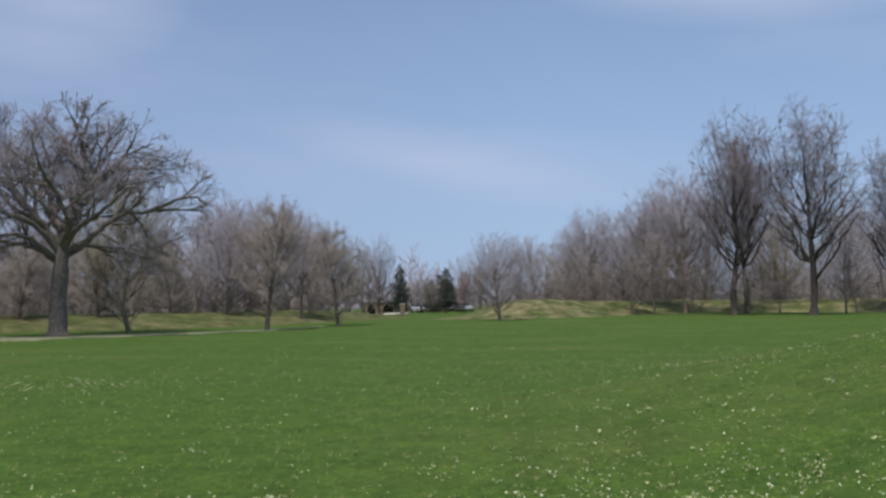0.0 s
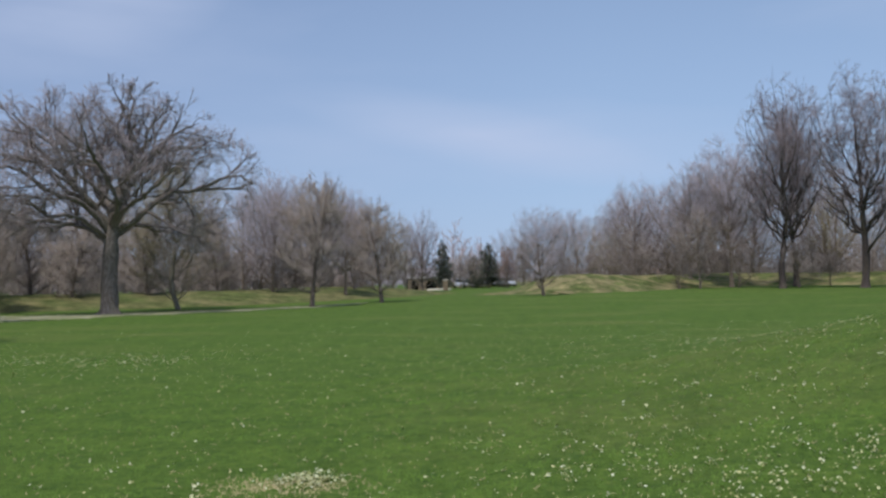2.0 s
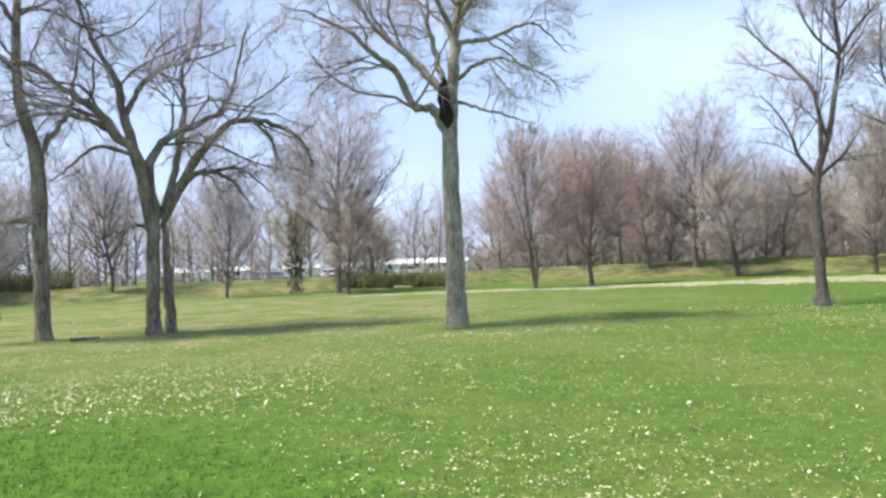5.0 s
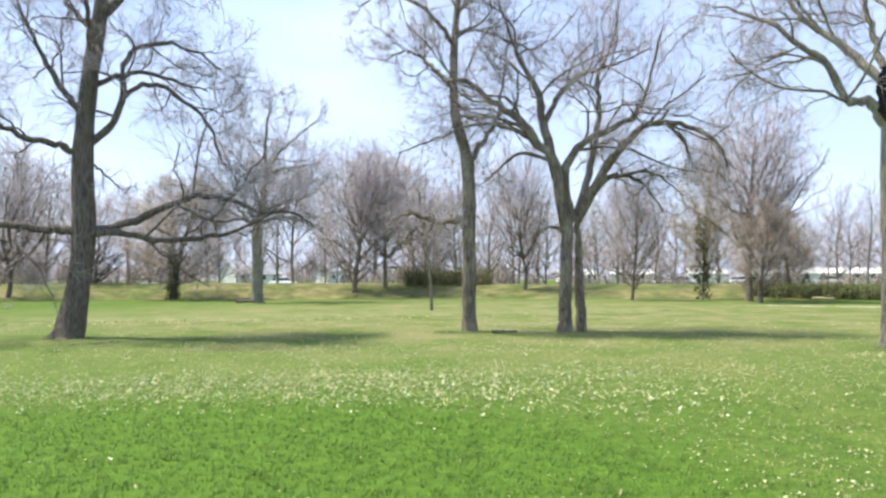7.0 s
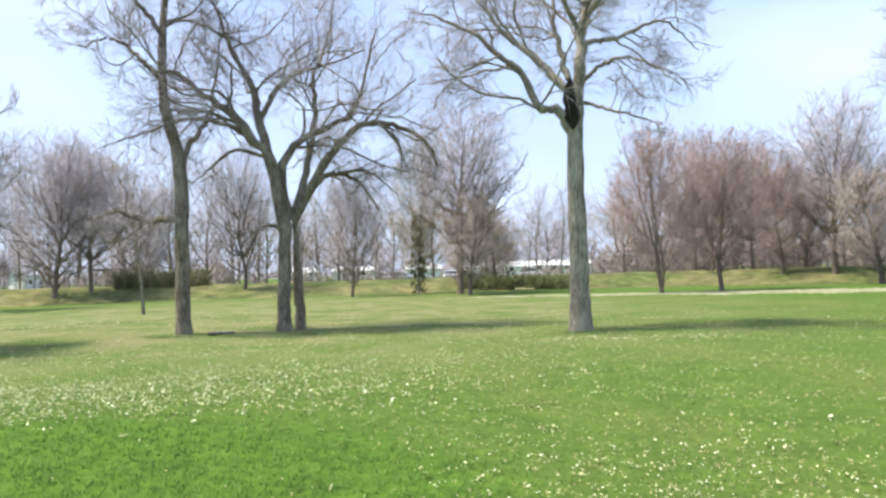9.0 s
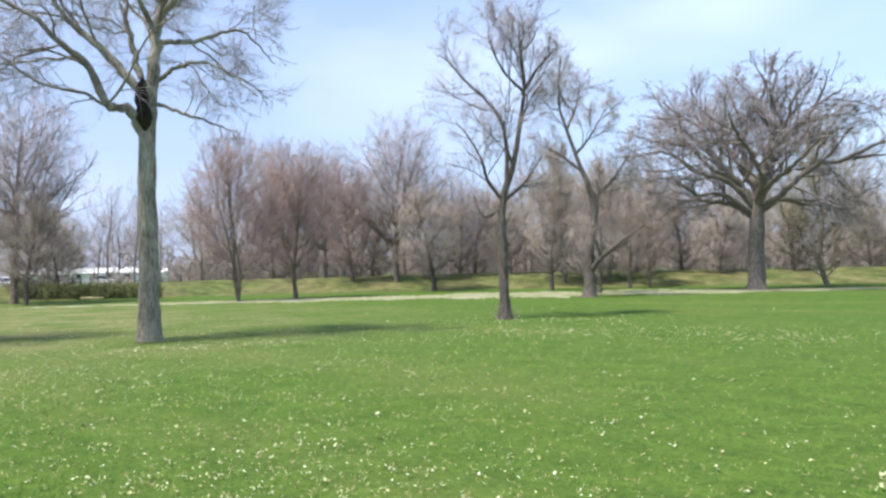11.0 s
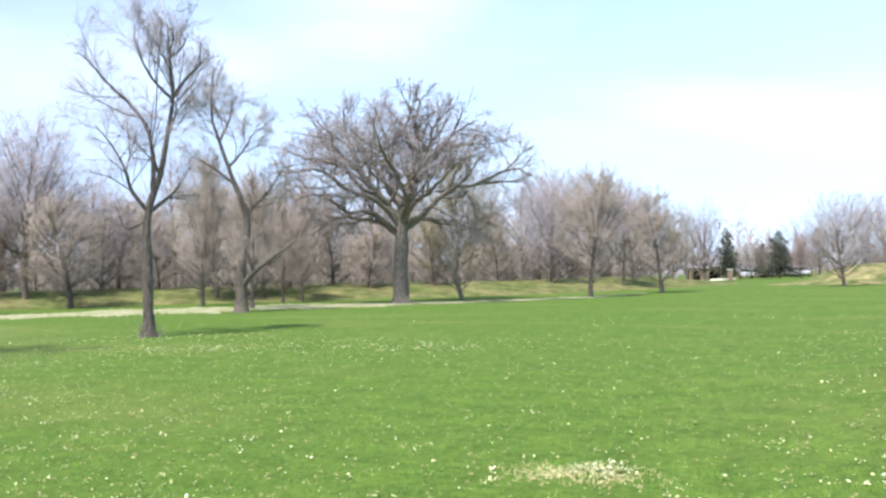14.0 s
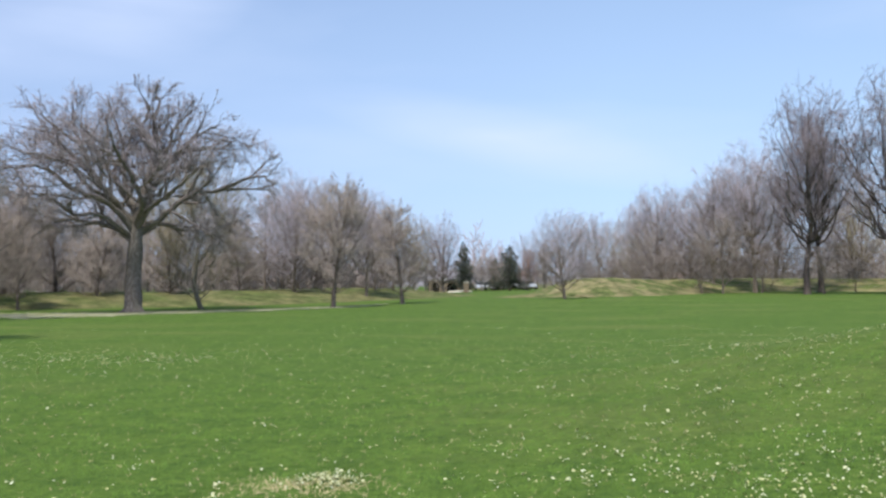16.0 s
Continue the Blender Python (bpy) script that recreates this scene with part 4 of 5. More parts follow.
KINDS["tall"] = (18, far_tree(33, "bare_tree", "very tall bare tree with an upright crown", 18, 8.8, 0.34, 0.0, LOFTY, BARK_BLACK, TWIG_DUSK, 0.018, 30, 44, stout=0.5, fork=0.9, leader=0.74))
KINDS["brown"] = (8.6, far_tree(34, "brown_tree", "dense twiggy brown tree coming into bud", 8.6, 4.8, 0.16, 0.0, BROOM, BARK_DARK, TWIG_BROWN, 0.016, 66, 38, stout=0.2))
KINDS["red"] = (9.6, far_tree(35, "red_budding_tree", "twiggy tree with reddish spring buds", 9.6, 7.0, 0.16, 0.01, BROOM, BARK_BROWN, TWIG_RED, 0.015, 66, 34, stout=0.24, fork=0.85))
KINDS["red_many"] = (9.6, far_tree(36, "red_budding_tree", "several-stemmed tree with reddish spring buds", 9.6, 6.6, 0.12, 0.0, BROOM, BARK_BROWN, TWIG_RED, 0.014, 64, 44, 4, stout=0.26))
KINDS["olive"] = (10.5, far_tree(37, "bare_tree", "bare tree with olive-green spring buds", 10.5, 6.6, 0.12, 0.0, BROOM, BARK_PALE, TWIG_OLIVE, 0.014, 44, 38, stout=0.3, fork=0.85))
KINDS["thin"] = (8, far_tree(38, "sapling", "thin pale-barked young tree", 8.0, 2.6, 0.4, 0.0, SPRIG, BARK_PALE, TWIG_BROWN, 0.011, 10, 42, stout=0.5))
KINDS["far_grey"] = (12, far_tree(41, "bare_tree", "bare grey tree standing behind the bank", 12, 10.0, 0.2, 0.0, FAR, BARK_BROWN, TWIG_GREY, 0.012, 14, 34))
KINDS["far_high"] = (14, far_tree(42, "bare_tree", "tall bare grey tree standing behind the bank", 14, 10.0, 0.22, 0.0, FAR, BARK_BROWN, TWIG_GREY, 0.012, 14, 40))
KINDS["far_brown"] = (9, far_tree(43, "brown_tree", "bare brown tree standing behind the bank", 9, 8.5, 0.1, 0.0, FAR, BARK_BROWN, TWIG_BROWN, 0.012, 14, 36))
KINDS["far_olive"] = (10, far_tree(44, "bare_tree", "olive-tinged budding tree behind the bank", 10, 8.5, 0.1, 0.0, FAR, BARK_BROWN, TWIG_OLIVE, 0.012, 14, 36))
KINDS["low"] = (4, far_tree(39, "thicket_shrub", "low brown thicket of bare shrubs", 4.0, 5.5, 0.02, 0.0, SCRUB, BARK_BROWN, TWIG_DARK, 0.01, 12, 45, 4))
USED = set()


def plant(kind, az, dist, height, turn=None, wide=1.0, label=""):
    grown, ob = KINDS[kind]
    s = 1.02 * height / grown
    turn = (az * 37.0 + dist * 11.0) % 360 if turn is None else turn
    m = stand(az, dist, 0.08, turn)
    if kind not in USED:
        USED.add(kind)
        ob.matrix_world = m
        made = ob
    else:
        made = copy_thing(ob, m)
    made.scale = (s * wide, s * wide, s)
    if label:
        tagged(made, label)
    return made


# trees round the gateway and on the mound
plant("brown", 7.0, 60, 7.6, 140, 1.15)
plant("forked", 4.2, 100, 10.6, 60, 0.75)
plant("forked", 8.3, 90, 9.6, 300, 0.9)
plant("brown", -2.5, 118, 7.2, 80, 0.8)
plant("far_brown", -3.3, 126, 7.5, 10, 0.9)
plant("far_grey", 5.4, 105, 9.0, 200, 0.9)
plant("far_brown", 6.2, 110, 7.5, 50, 1.0)
plant("far_brown", 5.0, 118, 6.5, 120, 1.0)
plant("far_brown", 1.7, 134, 6.2, 10, 1.0)
plant("far_brown", 0.2, 150, 6.0, 70, 1.1)
plant("grey", -3.8, 66, 7.3, 200, 1.1)
plant("far_grey", -1.3, 150, 10.0, 100, 0.9)
plant("far_grey", -5.3, 105, 9.6, 300, 1.0)
plant("far_brown", -7.0, 110, 8.0, 0, 1.3)
plant("grey", -8.6, 100, 11.0, 120, 0.9)
plant("red", -1.45, 112, 6.0, 40, 0.8, "small rounded tree with dark reddish buds")
for az, dist, high in ((-5.4, 97, 3.8), (-6.9, 99, 4.4), (-8.2, 96, 3.6), (-9.6, 101, 4.2), (-11.1, 103, 4.6), (-12.6, 100, 4.0), (-14.0, 105, 4.6), (-15.6, 104, 4.2)):
    plant("low", az, dist, high, None, 1.1)
# the tall group beyond the mound
plant("grey2", -10.0, 92, 12.5, 30, 0.9)
plant("domed", -13.3, 86, 12.6, 170, 0.9)
plant("domed", -15.8, 84, 14.5, 230, 0.9)
plant("tall", -18.8, 76, 17.6, 10, 0.85)
plant("tall", -19.6, 84, 18.6, 140, 0.8)
plant("tall", -23.4, 76, 18.0, 260, 1.0)
plant("tall", -28.0, 84, 16.0, 70, 0.9)
plant("forked", -11.8, 100, 12.5, 250, 0.9)
plant("grey", -14.5, 104, 14.0, 20, 0.9)
plant("grey", -17.0, 100, 14.5, 75, 0.9)
plant("grey", -21.5, 102, 14.0, 190, 1.0)
plant("grey", -25.5, 105, 13.0, 290, 1.0)
# round the oak
plant("brown", 26.4, 66, 6.6, 10, 1.3)
plant("brown", 22.0, 68, 6.8, 260, 1.3)
plant("brown", 17.6, 72, 7.6, 130, 1.2)
plant("olive", 20.1, 57, 10.6, 0, 1.1)
plant("brown", 11.6, 54, 8.7, 20, 1.1)
plant("grey", 14.2, 72, 10.6, 330, 0.8)
plant("domed", 9.4, 74, 9.8, 80, 0.9)
plant("grey", 15.0, 86, 12.2, 30, 0.85)
plant("grey", 12.6, 88, 12.9, 200, 0.8)
plant("grey", 10.3, 86, 11.6, 110, 0.8)
# round the leaning tree
plant("brown", 37.1, 54, 10.0, 50, 0.8)
plant("grey", 33.4, 62, 9.0, 0, 0.9)
plant("brown", 30.7, 60, 6.5, 90, 1.0)
plant("brown", 34.0, 46, 8.0, 70, 0.9)
plant("brown", 32.0, 56, 7.0, 70, 0.9)
plant("domed", 47.4, 63, 13.6, 120, 1.0)
plant("brown", 44.9, 58, 7.6, 200, 1.4)
plant("brown", 42.2, 70, 8.4, 300, 1.3)
plant("brown", 39.6, 66, 7.6, 150, 1.2)
plant("brown", 36.2, 62, 9.0, 250, 1.3)
plant("brown", 31.6, 66, 9.4, 20, 1.3)
plant("brown", 28.6, 70, 8.6, 110, 1.3)
plant("brown", 49.0, 70, 8.6, 60, 1.4)
plant("grey", 43.2, 66, 9.6, 10, 0.8)
# the reddish budding trees
plant("domed", 55.6, 74, 13.2, 10, 0.9)
plant("domed", 52.0, 80, 14.0, 190, 0.9)
plant("red_many", 57.7, 47, 9.6, 0, 0.9)
plant("red", 54.1, 50, 9.5, 30, 0.95)
plant("red", 50.4, 64, 10.0, 160, 0.9)
# in front of the houses
plant("domed", 70.9, 54, 12.9, 100, 1.1)
plant("brown", 70.3, 51, 6.6, 40, 1.25)
plant("brown", 68.4, 62, 6.4, 140, 1.3)
plant("olive", 73.7, 57, 11.5, 220, 0.6)
plant("grey", 78.1, 54, 9.0, 15, 0.75)
plant("grey2", 85.1, 62, 13.0, 0, 0.7)
plant("thin", 64.0, 67, 9.0, 0, 1.0)
# behind the grove
plant("thin", 91.4, 40, 7.2, 120, 1.0)
plant("grey", 96.4, 64, 12.5, 40, 1.0)
plant("domed", 94.3, 65, 12.2, 310, 0.95)
plant("grey", 91.6, 72, 10.5, 130, 1.0)
plant("brown", 107.9, 63, 9.6, 0, 1.6, "spreading brown tree with an ivy-clad trunk")
plant("forked", 112.3, 72, 10, 90, 1.0)
plant("grey2", 117.3, 66, 12, 0, 0.9)
plant("grey", 122.3, 62, 12, 210, 1.0)
plant("tall", 127.3, 58, 15, 0, 0.9)

rng_wood = np.random.default_rng(77)
for az in np.arange(-38, 134, 1.6):
    if -3.5 < az < 6.5 or (95.5 < az < 106 and int(az * 10) % 4):
        continue
    high = np.interp(az, [-38, -20, -10, -6, 6, 10, 20, 30, 40, 57, 62, 68, 72, 80, 95, 115, 134], [10, 10, 9, 8, 8, 12.5, 13, 13, 14, 13, 9, 8, 12, 13, 15, 14, 15])
    kind = str(rng_wood.choice(["far_grey", "far_high", "far_brown", "far_olive"], p=[0.42, 0.26, 0.2, 0.12]))
    plant(kind, az + rng_wood.normal() * 0.5, rng_wood.uniform(78, 112), high * rng_wood.uniform(0.75, 1.1), None, rng_wood.uniform(0.85, 1.1))
for az in np.arange(-37, 134, 2.4):
    if -3.5 < az < 5 or 99 < az < 107:
        continue
    kind = str(rng_wood.choice(["far_grey", "far_high", "far_brown"]))
    plant(kind, az + rng_wood.normal() * 0.6, rng_wood.uniform(115, 150), rng_wood.uniform(10, 15), None, 1.1)
for az in np.arange(-36, 132, 3.4):
    if -3 < az < 8 or 58 < az < 98:
        continue
    plant("low", az + rng_wood.normal() * 0.7, rng_wood.uniform(76, 90), rng_wood.uniform(2.6, 5.0), None, rng_wood.uniform(1.0, 1.4))
for az, dist, high in ((1.0, 122, 4.2), (1.7, 128, 3.6), (2.4, 124, 3.4), (0.4, 130, 3.8), (-1.2, 134, 3.6), (-2.0, 128, 3.4), (5.0, 112, 3.2)):
    plant("low", az, dist, 1.25 * high, None, 0.7)

# ---- flowers and grass ----

def scatter(rng, count, az, dist, power=1.0):
    a = rng.uniform(*az, count)
    d = dist[0] + (dist[1] - dist[0]) * rng.random(count) ** power
    t = np.radians(a)
    return -d * np.sin(t), d * np.cos(t)


def lushness(x, y):
    return np.max([1 - ease(np.hypot(x - cx, y - cy), r * 0.75, r * 1.18) for cx, cy, r in LUSH], axis=0)


def clumps(x, y):
    s = np.sin(x * 1.3 + 2 * np.sin(y * 0.7)) * np.sin(y * 1.1 + 1.7 * np.sin(x * 0.9)) + 0.6 * np.sin(x * 3.1 + y * 2.3) * np.sin(y * 3.7 - x * 1.1)
    return np.clip(0.45 + 0.45 * s, 0.04, 1)


def blossoms(name, x, y, rng, size, mat, label):
    """Small cupped blossoms on the lawn, single or in little bunches, joined as one sheet of stuff."""
    bunch = rng.choice([1, 1, 1, 1, 2, 2, 3, 6], len(x))
    x, y = np.repeat(x, bunch), np.repeat(y, bunch)
    n = len(x)
    x, y = x + rng.normal(scale=0.026, size=n) * (np.repeat(bunch, bunch) > 1), y + rng.normal(scale=0.026, size=n) * (np.repeat(bunch, bunch) > 1)
    r = rng.uniform(*size, n) * np.exp(0.2 * rng.normal(size=n))
    h = rng.uniform(0.012, 0.05, n)
    tilt = rng.normal(scale=0.35, size=(n, 2))
    a = np.arange(5) * 2 * np.pi / 5
    turn = rng.uniform(0, 6.3, n)[:, None] + a
    wob = r[:, None] * rng.uniform(0.7, 1.25, (n, 5))
    rx, ry = wob * np.cos(turn), wob * np.sin(turn)
    z = ground_z(x, y) + h
    rim = np.stack([x[:, None] + rx, y[:, None] + ry, z[:, None] + rx * tilt[:, :1] + ry * tilt[:, 1:] + 0.35 * r[:, None]], -1)
    base = np.stack([x, y, z - 0.004], -1)[:, None]
    v = np.concatenate([rim, base], 1).reshape(-1, 3)
    i = np.arange(n)[:, None, None] * 6
    f = np.stack([np.arange(5), (np.arange(5) + 1) % 5, np.full(5, 5)], -1)[None] + i
    return tagged(new(name, mesh_of(name, v, f.reshape(-1, 3), [mat])), label, "flowers", kind="stuff")


def petal_material():
    m, n, l, b = material("petal_white", 0.6, 0.2)
    g = n.new("ShaderNodeNewGeometry")
    l.new(ramp(n, l, g.outputs["Random Per Island"], [(0.0, (0.36, 0.35, 0.14)), (0.3, (0.47, 0.465, 0.23)), (0.65, (0.56, 0.56, 0.33)), (1.0, (0.66, 0.68, 0.5))]), b.inputs["Base Color"])
    return m


PETAL = petal_material()
STRAW = plain("dry_thatch", (0.42, 0.36, 0.2), 0.9, 0.1, 0.35, 25)
BLADE = plain("grass_blade", (0.098, 0.172, 0.028), 0.7, 0.2, 0.45, 2.0)
BLADE_LUSH = plain("grass_blade_lush", (0.082, 0.165, 0.024), 0.7, 0.2, 0.35, 2.0)
rng_lawn = np.random.default_rng(9)
fx, fy = scatter(rng_lawn, 40000, (-34, 124), (4.0, 32), 1.1)
keep = rng_lawn.random(len(fx)) < clumps(fx, fy) ** 2.0 * (1 - 0.95 * lushness(fx, fy)) * np.interp(np.degrees(np.arctan2(-fx, fy)), [-34, -12, 0, 30, 45, 60, 124], [0.6, 0.6, 0.24, 0.2, 0.45, 0.95, 1.0])
blossoms("lawn_flowers", fx[keep], fy[keep], rng_lawn, (0.0045, 0.014), PETAL, "small white blossoms scattered over the lawn")

nx, ny = scatter(rng_lawn, 4500, (-34, 124), (4.0, 9.5), 1.0)
keep = rng_lawn.random(len(nx)) < clumps(nx + 7, ny) ** 1.6 * (1 - 0.97 * lushness(nx, ny)) * np.interp(np.degrees(np.arctan2(-nx, ny)), [-34, -8, 5, 35, 50, 124], [0.8, 0.6, 0.3, 0.4, 1.0, 1.0])
blossoms("lawn_flowers", nx[keep], ny[keep], rng_lawn, (0.005, 0.013), PETAL, "tiny white blossoms close together in short grass")


def drift(name, az, dist, across, deep, count, size):
    cx, cy = spot(az, dist)
    u, w = rng_lawn.normal(size=count) * across * 0.5, rng_lawn.normal(size=count) * deep * 0.5
    c, s = math.cos(radians(az)), math.sin(radians(az))
    return blossoms(name, cx + c * u - s * w, cy + s * u + c * w, rng_lawn, size, PETAL, "dense drift of white blossoms in the grass")


for row in [(12.2, 6.85, 0.3, 0.2, 260, (0.005, 0.011)), (102, 13.2, 8.0, 2.2, 8000, (0.005, 0.012)), (88, 11.5, 4.0, 1.2, 500, (0.007, 0.018)), (-24, 13, 5, 4.0, 380, (0.006, 0.013)), (-21, 7.2, 2.6, 1.2, 380, (0.005, 0.011)), (-15, 6.0, 2.2, 0.8, 170, (0.005, 0.01)),
            (23, 19, 3.0, 2.2, 420, (0.007, 0.015)), (36, 20.5, 3.5, 2.0, 420, (0.007, 0.015)), (110, 31, 10.0, 1.8, 1100, (0.01, 0.02)), (38, 25.0, 4.0, 1.4, 260, (0.008, 0.017)), (60, 19, 3, 0.7, 160, (0.008, 0.018)), (74, 5.6, 2.4, 0.9, 260, (0.005, 0.011)), (66, 5.3, 2.6, 1.3, 260, (0.005, 0.011)), (52, 6.0, 2.2, 1.4, 150, (0.005, 0.011)), (60, 7.0, 2.5, 1.2, 140, (0.005, 0.011)), (97, 19, 9, 2.5, 900, (0.006, 0.012))]:
    drift("flower_drift", *row)


def tufts(name, x, y, rng, high, mat, label, category):
    """Grass blades, three to a tuft, joined as stuff."""
    n = len(x) * 3
    x, y = np.repeat(x, 3) + rng.normal(scale=0.012, size=n), np.repeat(y, 3) + rng.normal(scale=0.012, size=n)
    z = ground_z(x, y) - 0.004
    h = rng.uniform(*high, n)
    a = rng.uniform(0, 6.3, n)
    lean = rng.uniform(0.2, 0.9, n) * h
    tip = np.stack([x + np.cos(a) * lean, y + np.sin(a) * lean, z + h], -1)
    P = np.stack([np.stack([x, y, z], -1), tip], 1)
    v, f = spikes(P, np.full((n, 2), 0.004))
    return tagged(new(name, mesh_of(name, v, f, [mat])), label, category, kind="stuff")


tx, ty = scatter(rng_lawn, 42000, (-34, 124), (3.6, 14), 1.3)
soft_edge = lushness(tx, ty) > rng_lawn.random(len(tx))
tufts("lawn_grass", tx[~soft_edge], ty[~soft_edge], rng_lawn, (0.015, 0.05), BLADE, "short mown grass blades with lighter tips", "grass")
tufts("lush_grass", tx[soft_edge], ty[soft_edge], rng_lawn, (0.035, 0.095), BLADE_LUSH, "longer lush green grass in a damp patch", "grass")
rx, ry = scatter(rng_lawn, 9000, (-180, 180), (0.3, 4.2), 0.6)
tufts("lawn_grass", rx, ry, rng_lawn, (0.015, 0.05), BLADE, "short mown grass blades with lighter tips", "grass")
cx, cy = spot(14.0, 6.75)
sx, sy = cx + rng_lawn.normal(size=360) * 0.3, cy + rng_lawn.normal(size=360) * 0.16
tufts("dry_grass", sx, sy, rng_lawn, (0.01, 0.04), STRAW, "pale dry grass round a bare spot", "grass")
sx, sy = scatter(rng_lawn, 13000, (-34, 124), (4, 24), 1.2)
keep = rng_lawn.random(len(sx)) < (1 - lushness(sx, sy)) * np.interp(np.degrees(np.arctan2(-sx, sy)), [-34, 20, 50, 124], [0.35, 0.35, 1.0, 1.0])
sx, sy = sx[keep], sy[keep]
tufts("lawn_thatch", sx, sy, rng_lawn, (0.01, 0.035), STRAW, "dry straw-coloured stems in the turf", "grass")


# ---- far woods, evergreens and hedges ----
def far_wood(name, az, dist, high, count, mats, label, thick=1.0):
    """Distant woods as one mass of bare stems and twigs."""
    rng = np.random.default_rng(61 + count)
    a = rng.uniform(*az, count)
    d = rng.uniform(*dist, count)
    x, y = -d * np.sin(np.radians(a)), d * np.cos(np.radians(a))
    h = high * rng.uniform(0.55, 1.0, count) * (0.75 + 0.25 * np.sin(a * 0.8) * np.sin(a * 0.31 + 1))
    z = np.zeros(count)
    P = np.stack([np.stack([x, y, z], -1), np.stack([x, y, h * 0.5], -1), np.stack([x + rng.normal(size=count) * 0.5, y, h], -1)], 1)
    R = np.full((count, 1), 0.09) * np.array([[1.0, 0.7, 0.2]])
    p2, r2 = sprout(rng, P, R, 11, (0.08, 1.0), 38, 0.4, 2, 0.1, 0.2, 0.6, 0.045 * thick)
    p3, r3 = sprout(rng, p2, r2, 5, (0.1, 1.0), 40, 0.65, 2, 0.1, 0.3, 0.7, 0.038 * thick)
    v, f = joined([split(tubes(P, R, 3)), spikes(p2, r2), spikes(p3, r3)])
    return tagged(new(name, mesh_of(name, v, f, mats)), label, "woods", kind="stuff")


far_wood("far_woods", (-48, 142), (165, 230), 12.0, 1200, [TWIG_GREY], "grey-brown belt of bare woods far off", 1.9)
for stretch_az, high, count in (((60, 84), 1.9, 200), ((84, 97), 3.6, 90), ((106.5, 134), 3.8, 190)):
    far_wood("brown_woods", stretch_az, (78, 118), high, count, [TWIG_DARK], "low brown scrub of bare saplings behind the bank")
far_wood("brown_woods", (8, 62), (80, 122), 6.5, 760, [TWIG_DARK], "brown thicket of bare saplings behind the bank", 1.3)
far_wood("brown_woods", (-44, -7), (108, 150), 7.0, 440, [TWIG_DARK], "dark thicket of bare saplings behind the mound", 1.4)
# hill colour is lightened to paint in the haze of distance
HILL = plain("wooded_hill", (0.2, 0.185, 0.19), 0.95, 0.05, 0.35, 0.15)
ha = np.radians(np.linspace(-60, 150, 211))
hh = 4.5 + 2.0 * np.sin(ha * 3.1 + 0.6) + 0.8 * np.sin(ha * 17) + 0.5 * np.sin(ha * 41)
hr = np.array([300.0, 330, 380, 480])
hz = np.array([-1.0, 0.65, 1.0, 0.9])
hv = np.stack([-hr[:, None] * np.sin(ha), hr[:, None] * np.cos(ha), np.where(hz[:, None] < 0, -1.0, hz[:, None] * hh)], -1).reshape(-1, 3)
hi = np.arange(3)[:, None] * 211 + np.arange(210)[None]
hq = np.stack([hi, hi + 211, hi + 212, hi + 1], -1).reshape(-1, 4)
tagged(new("far_hill", smooth(mesh_of("far_hill", hv, hq, [HILL]))), "low wooded rise on the horizon", "hill", kind="structure")


def conifer(seed, height, width):
    rng = np.random.default_rng(seed)
    tree = thing("evergreen_tree", pose(0, 0, 0), "dark green conical evergreen beyond the lawn", "tree", "evergreens")
    me, tp, tr = trunk_mesh(rng, [(0, 0, 0), (0, 0, height * 0.5), (0, 0, height)], [0.16, 0.1, 0.02], BARK_DARK, 0.3, 8, 6)
    part("trunk", me, tree)
    n = 90
    t = np.linspace(0.12, 0.98, n)
    a = np.arange(n) * 2.4
    reach = 0.5 * width * (1.03 - t) ** 0.6 * rng.uniform(0.55, 1.25, n) * (1 + 0.25 * np.sin(a * 0.7 + seed))
    k = np.linspace(0, 1, 4)
    P = np.stack([reach[:, None] * k * np.cos(a)[:, None], reach[:, None] * k * np.sin(a)[:, None], height * t[:, None] - 0.22 * reach[:, None] * k ** 2], -1)
    R = np.full((n, 4), 0.025)
    p2, r2 = sprout(rng, P, R, 9, (0.1, 1.0), 55, 0.5, 2, 0.0, 0.2, 1.0, 0.05)
    p3, r3 = sprout(rng, p2, r2, 5, (0.0, 1.0), 45, 0.7, 2, 0.05, 0.3, 1.0, 0.05)
    v, f = joined([split(tubes(P, R, 3)), spikes(p2, r2), spikes(p3, r3)])
    tagged(part("crown", mesh_of("crown", v, f, [NEEDLES]), tree, "dense dark needles"), kind="stuff")
    return tree


pines = [(2.9, 118, 7.1, 3.4), (0.75, 138, 5.4, 3.4), (-0.2, 126, 6.8, 4.6)]
for j, (az, d, h, w) in enumerate(pines):
    ob = conifer(80 + j, h, w)
    ob.matrix_world = stand(az, d)


def lift_at(a, d):
    """Height of the bank's slope over the lawn along its middle stretch."""
    crest = np.interp(a, [19, 31, 44, 60, 79, 95, 114], [71, 68, 67, 69, 65, 69, 72])
    return np.where((a > 11) & (a < 115), 1.02 * np.cos(np.clip((d - crest) / 8.0, -1, 1) * np.pi / 2) ** 1.3, 0.0) - 0.05


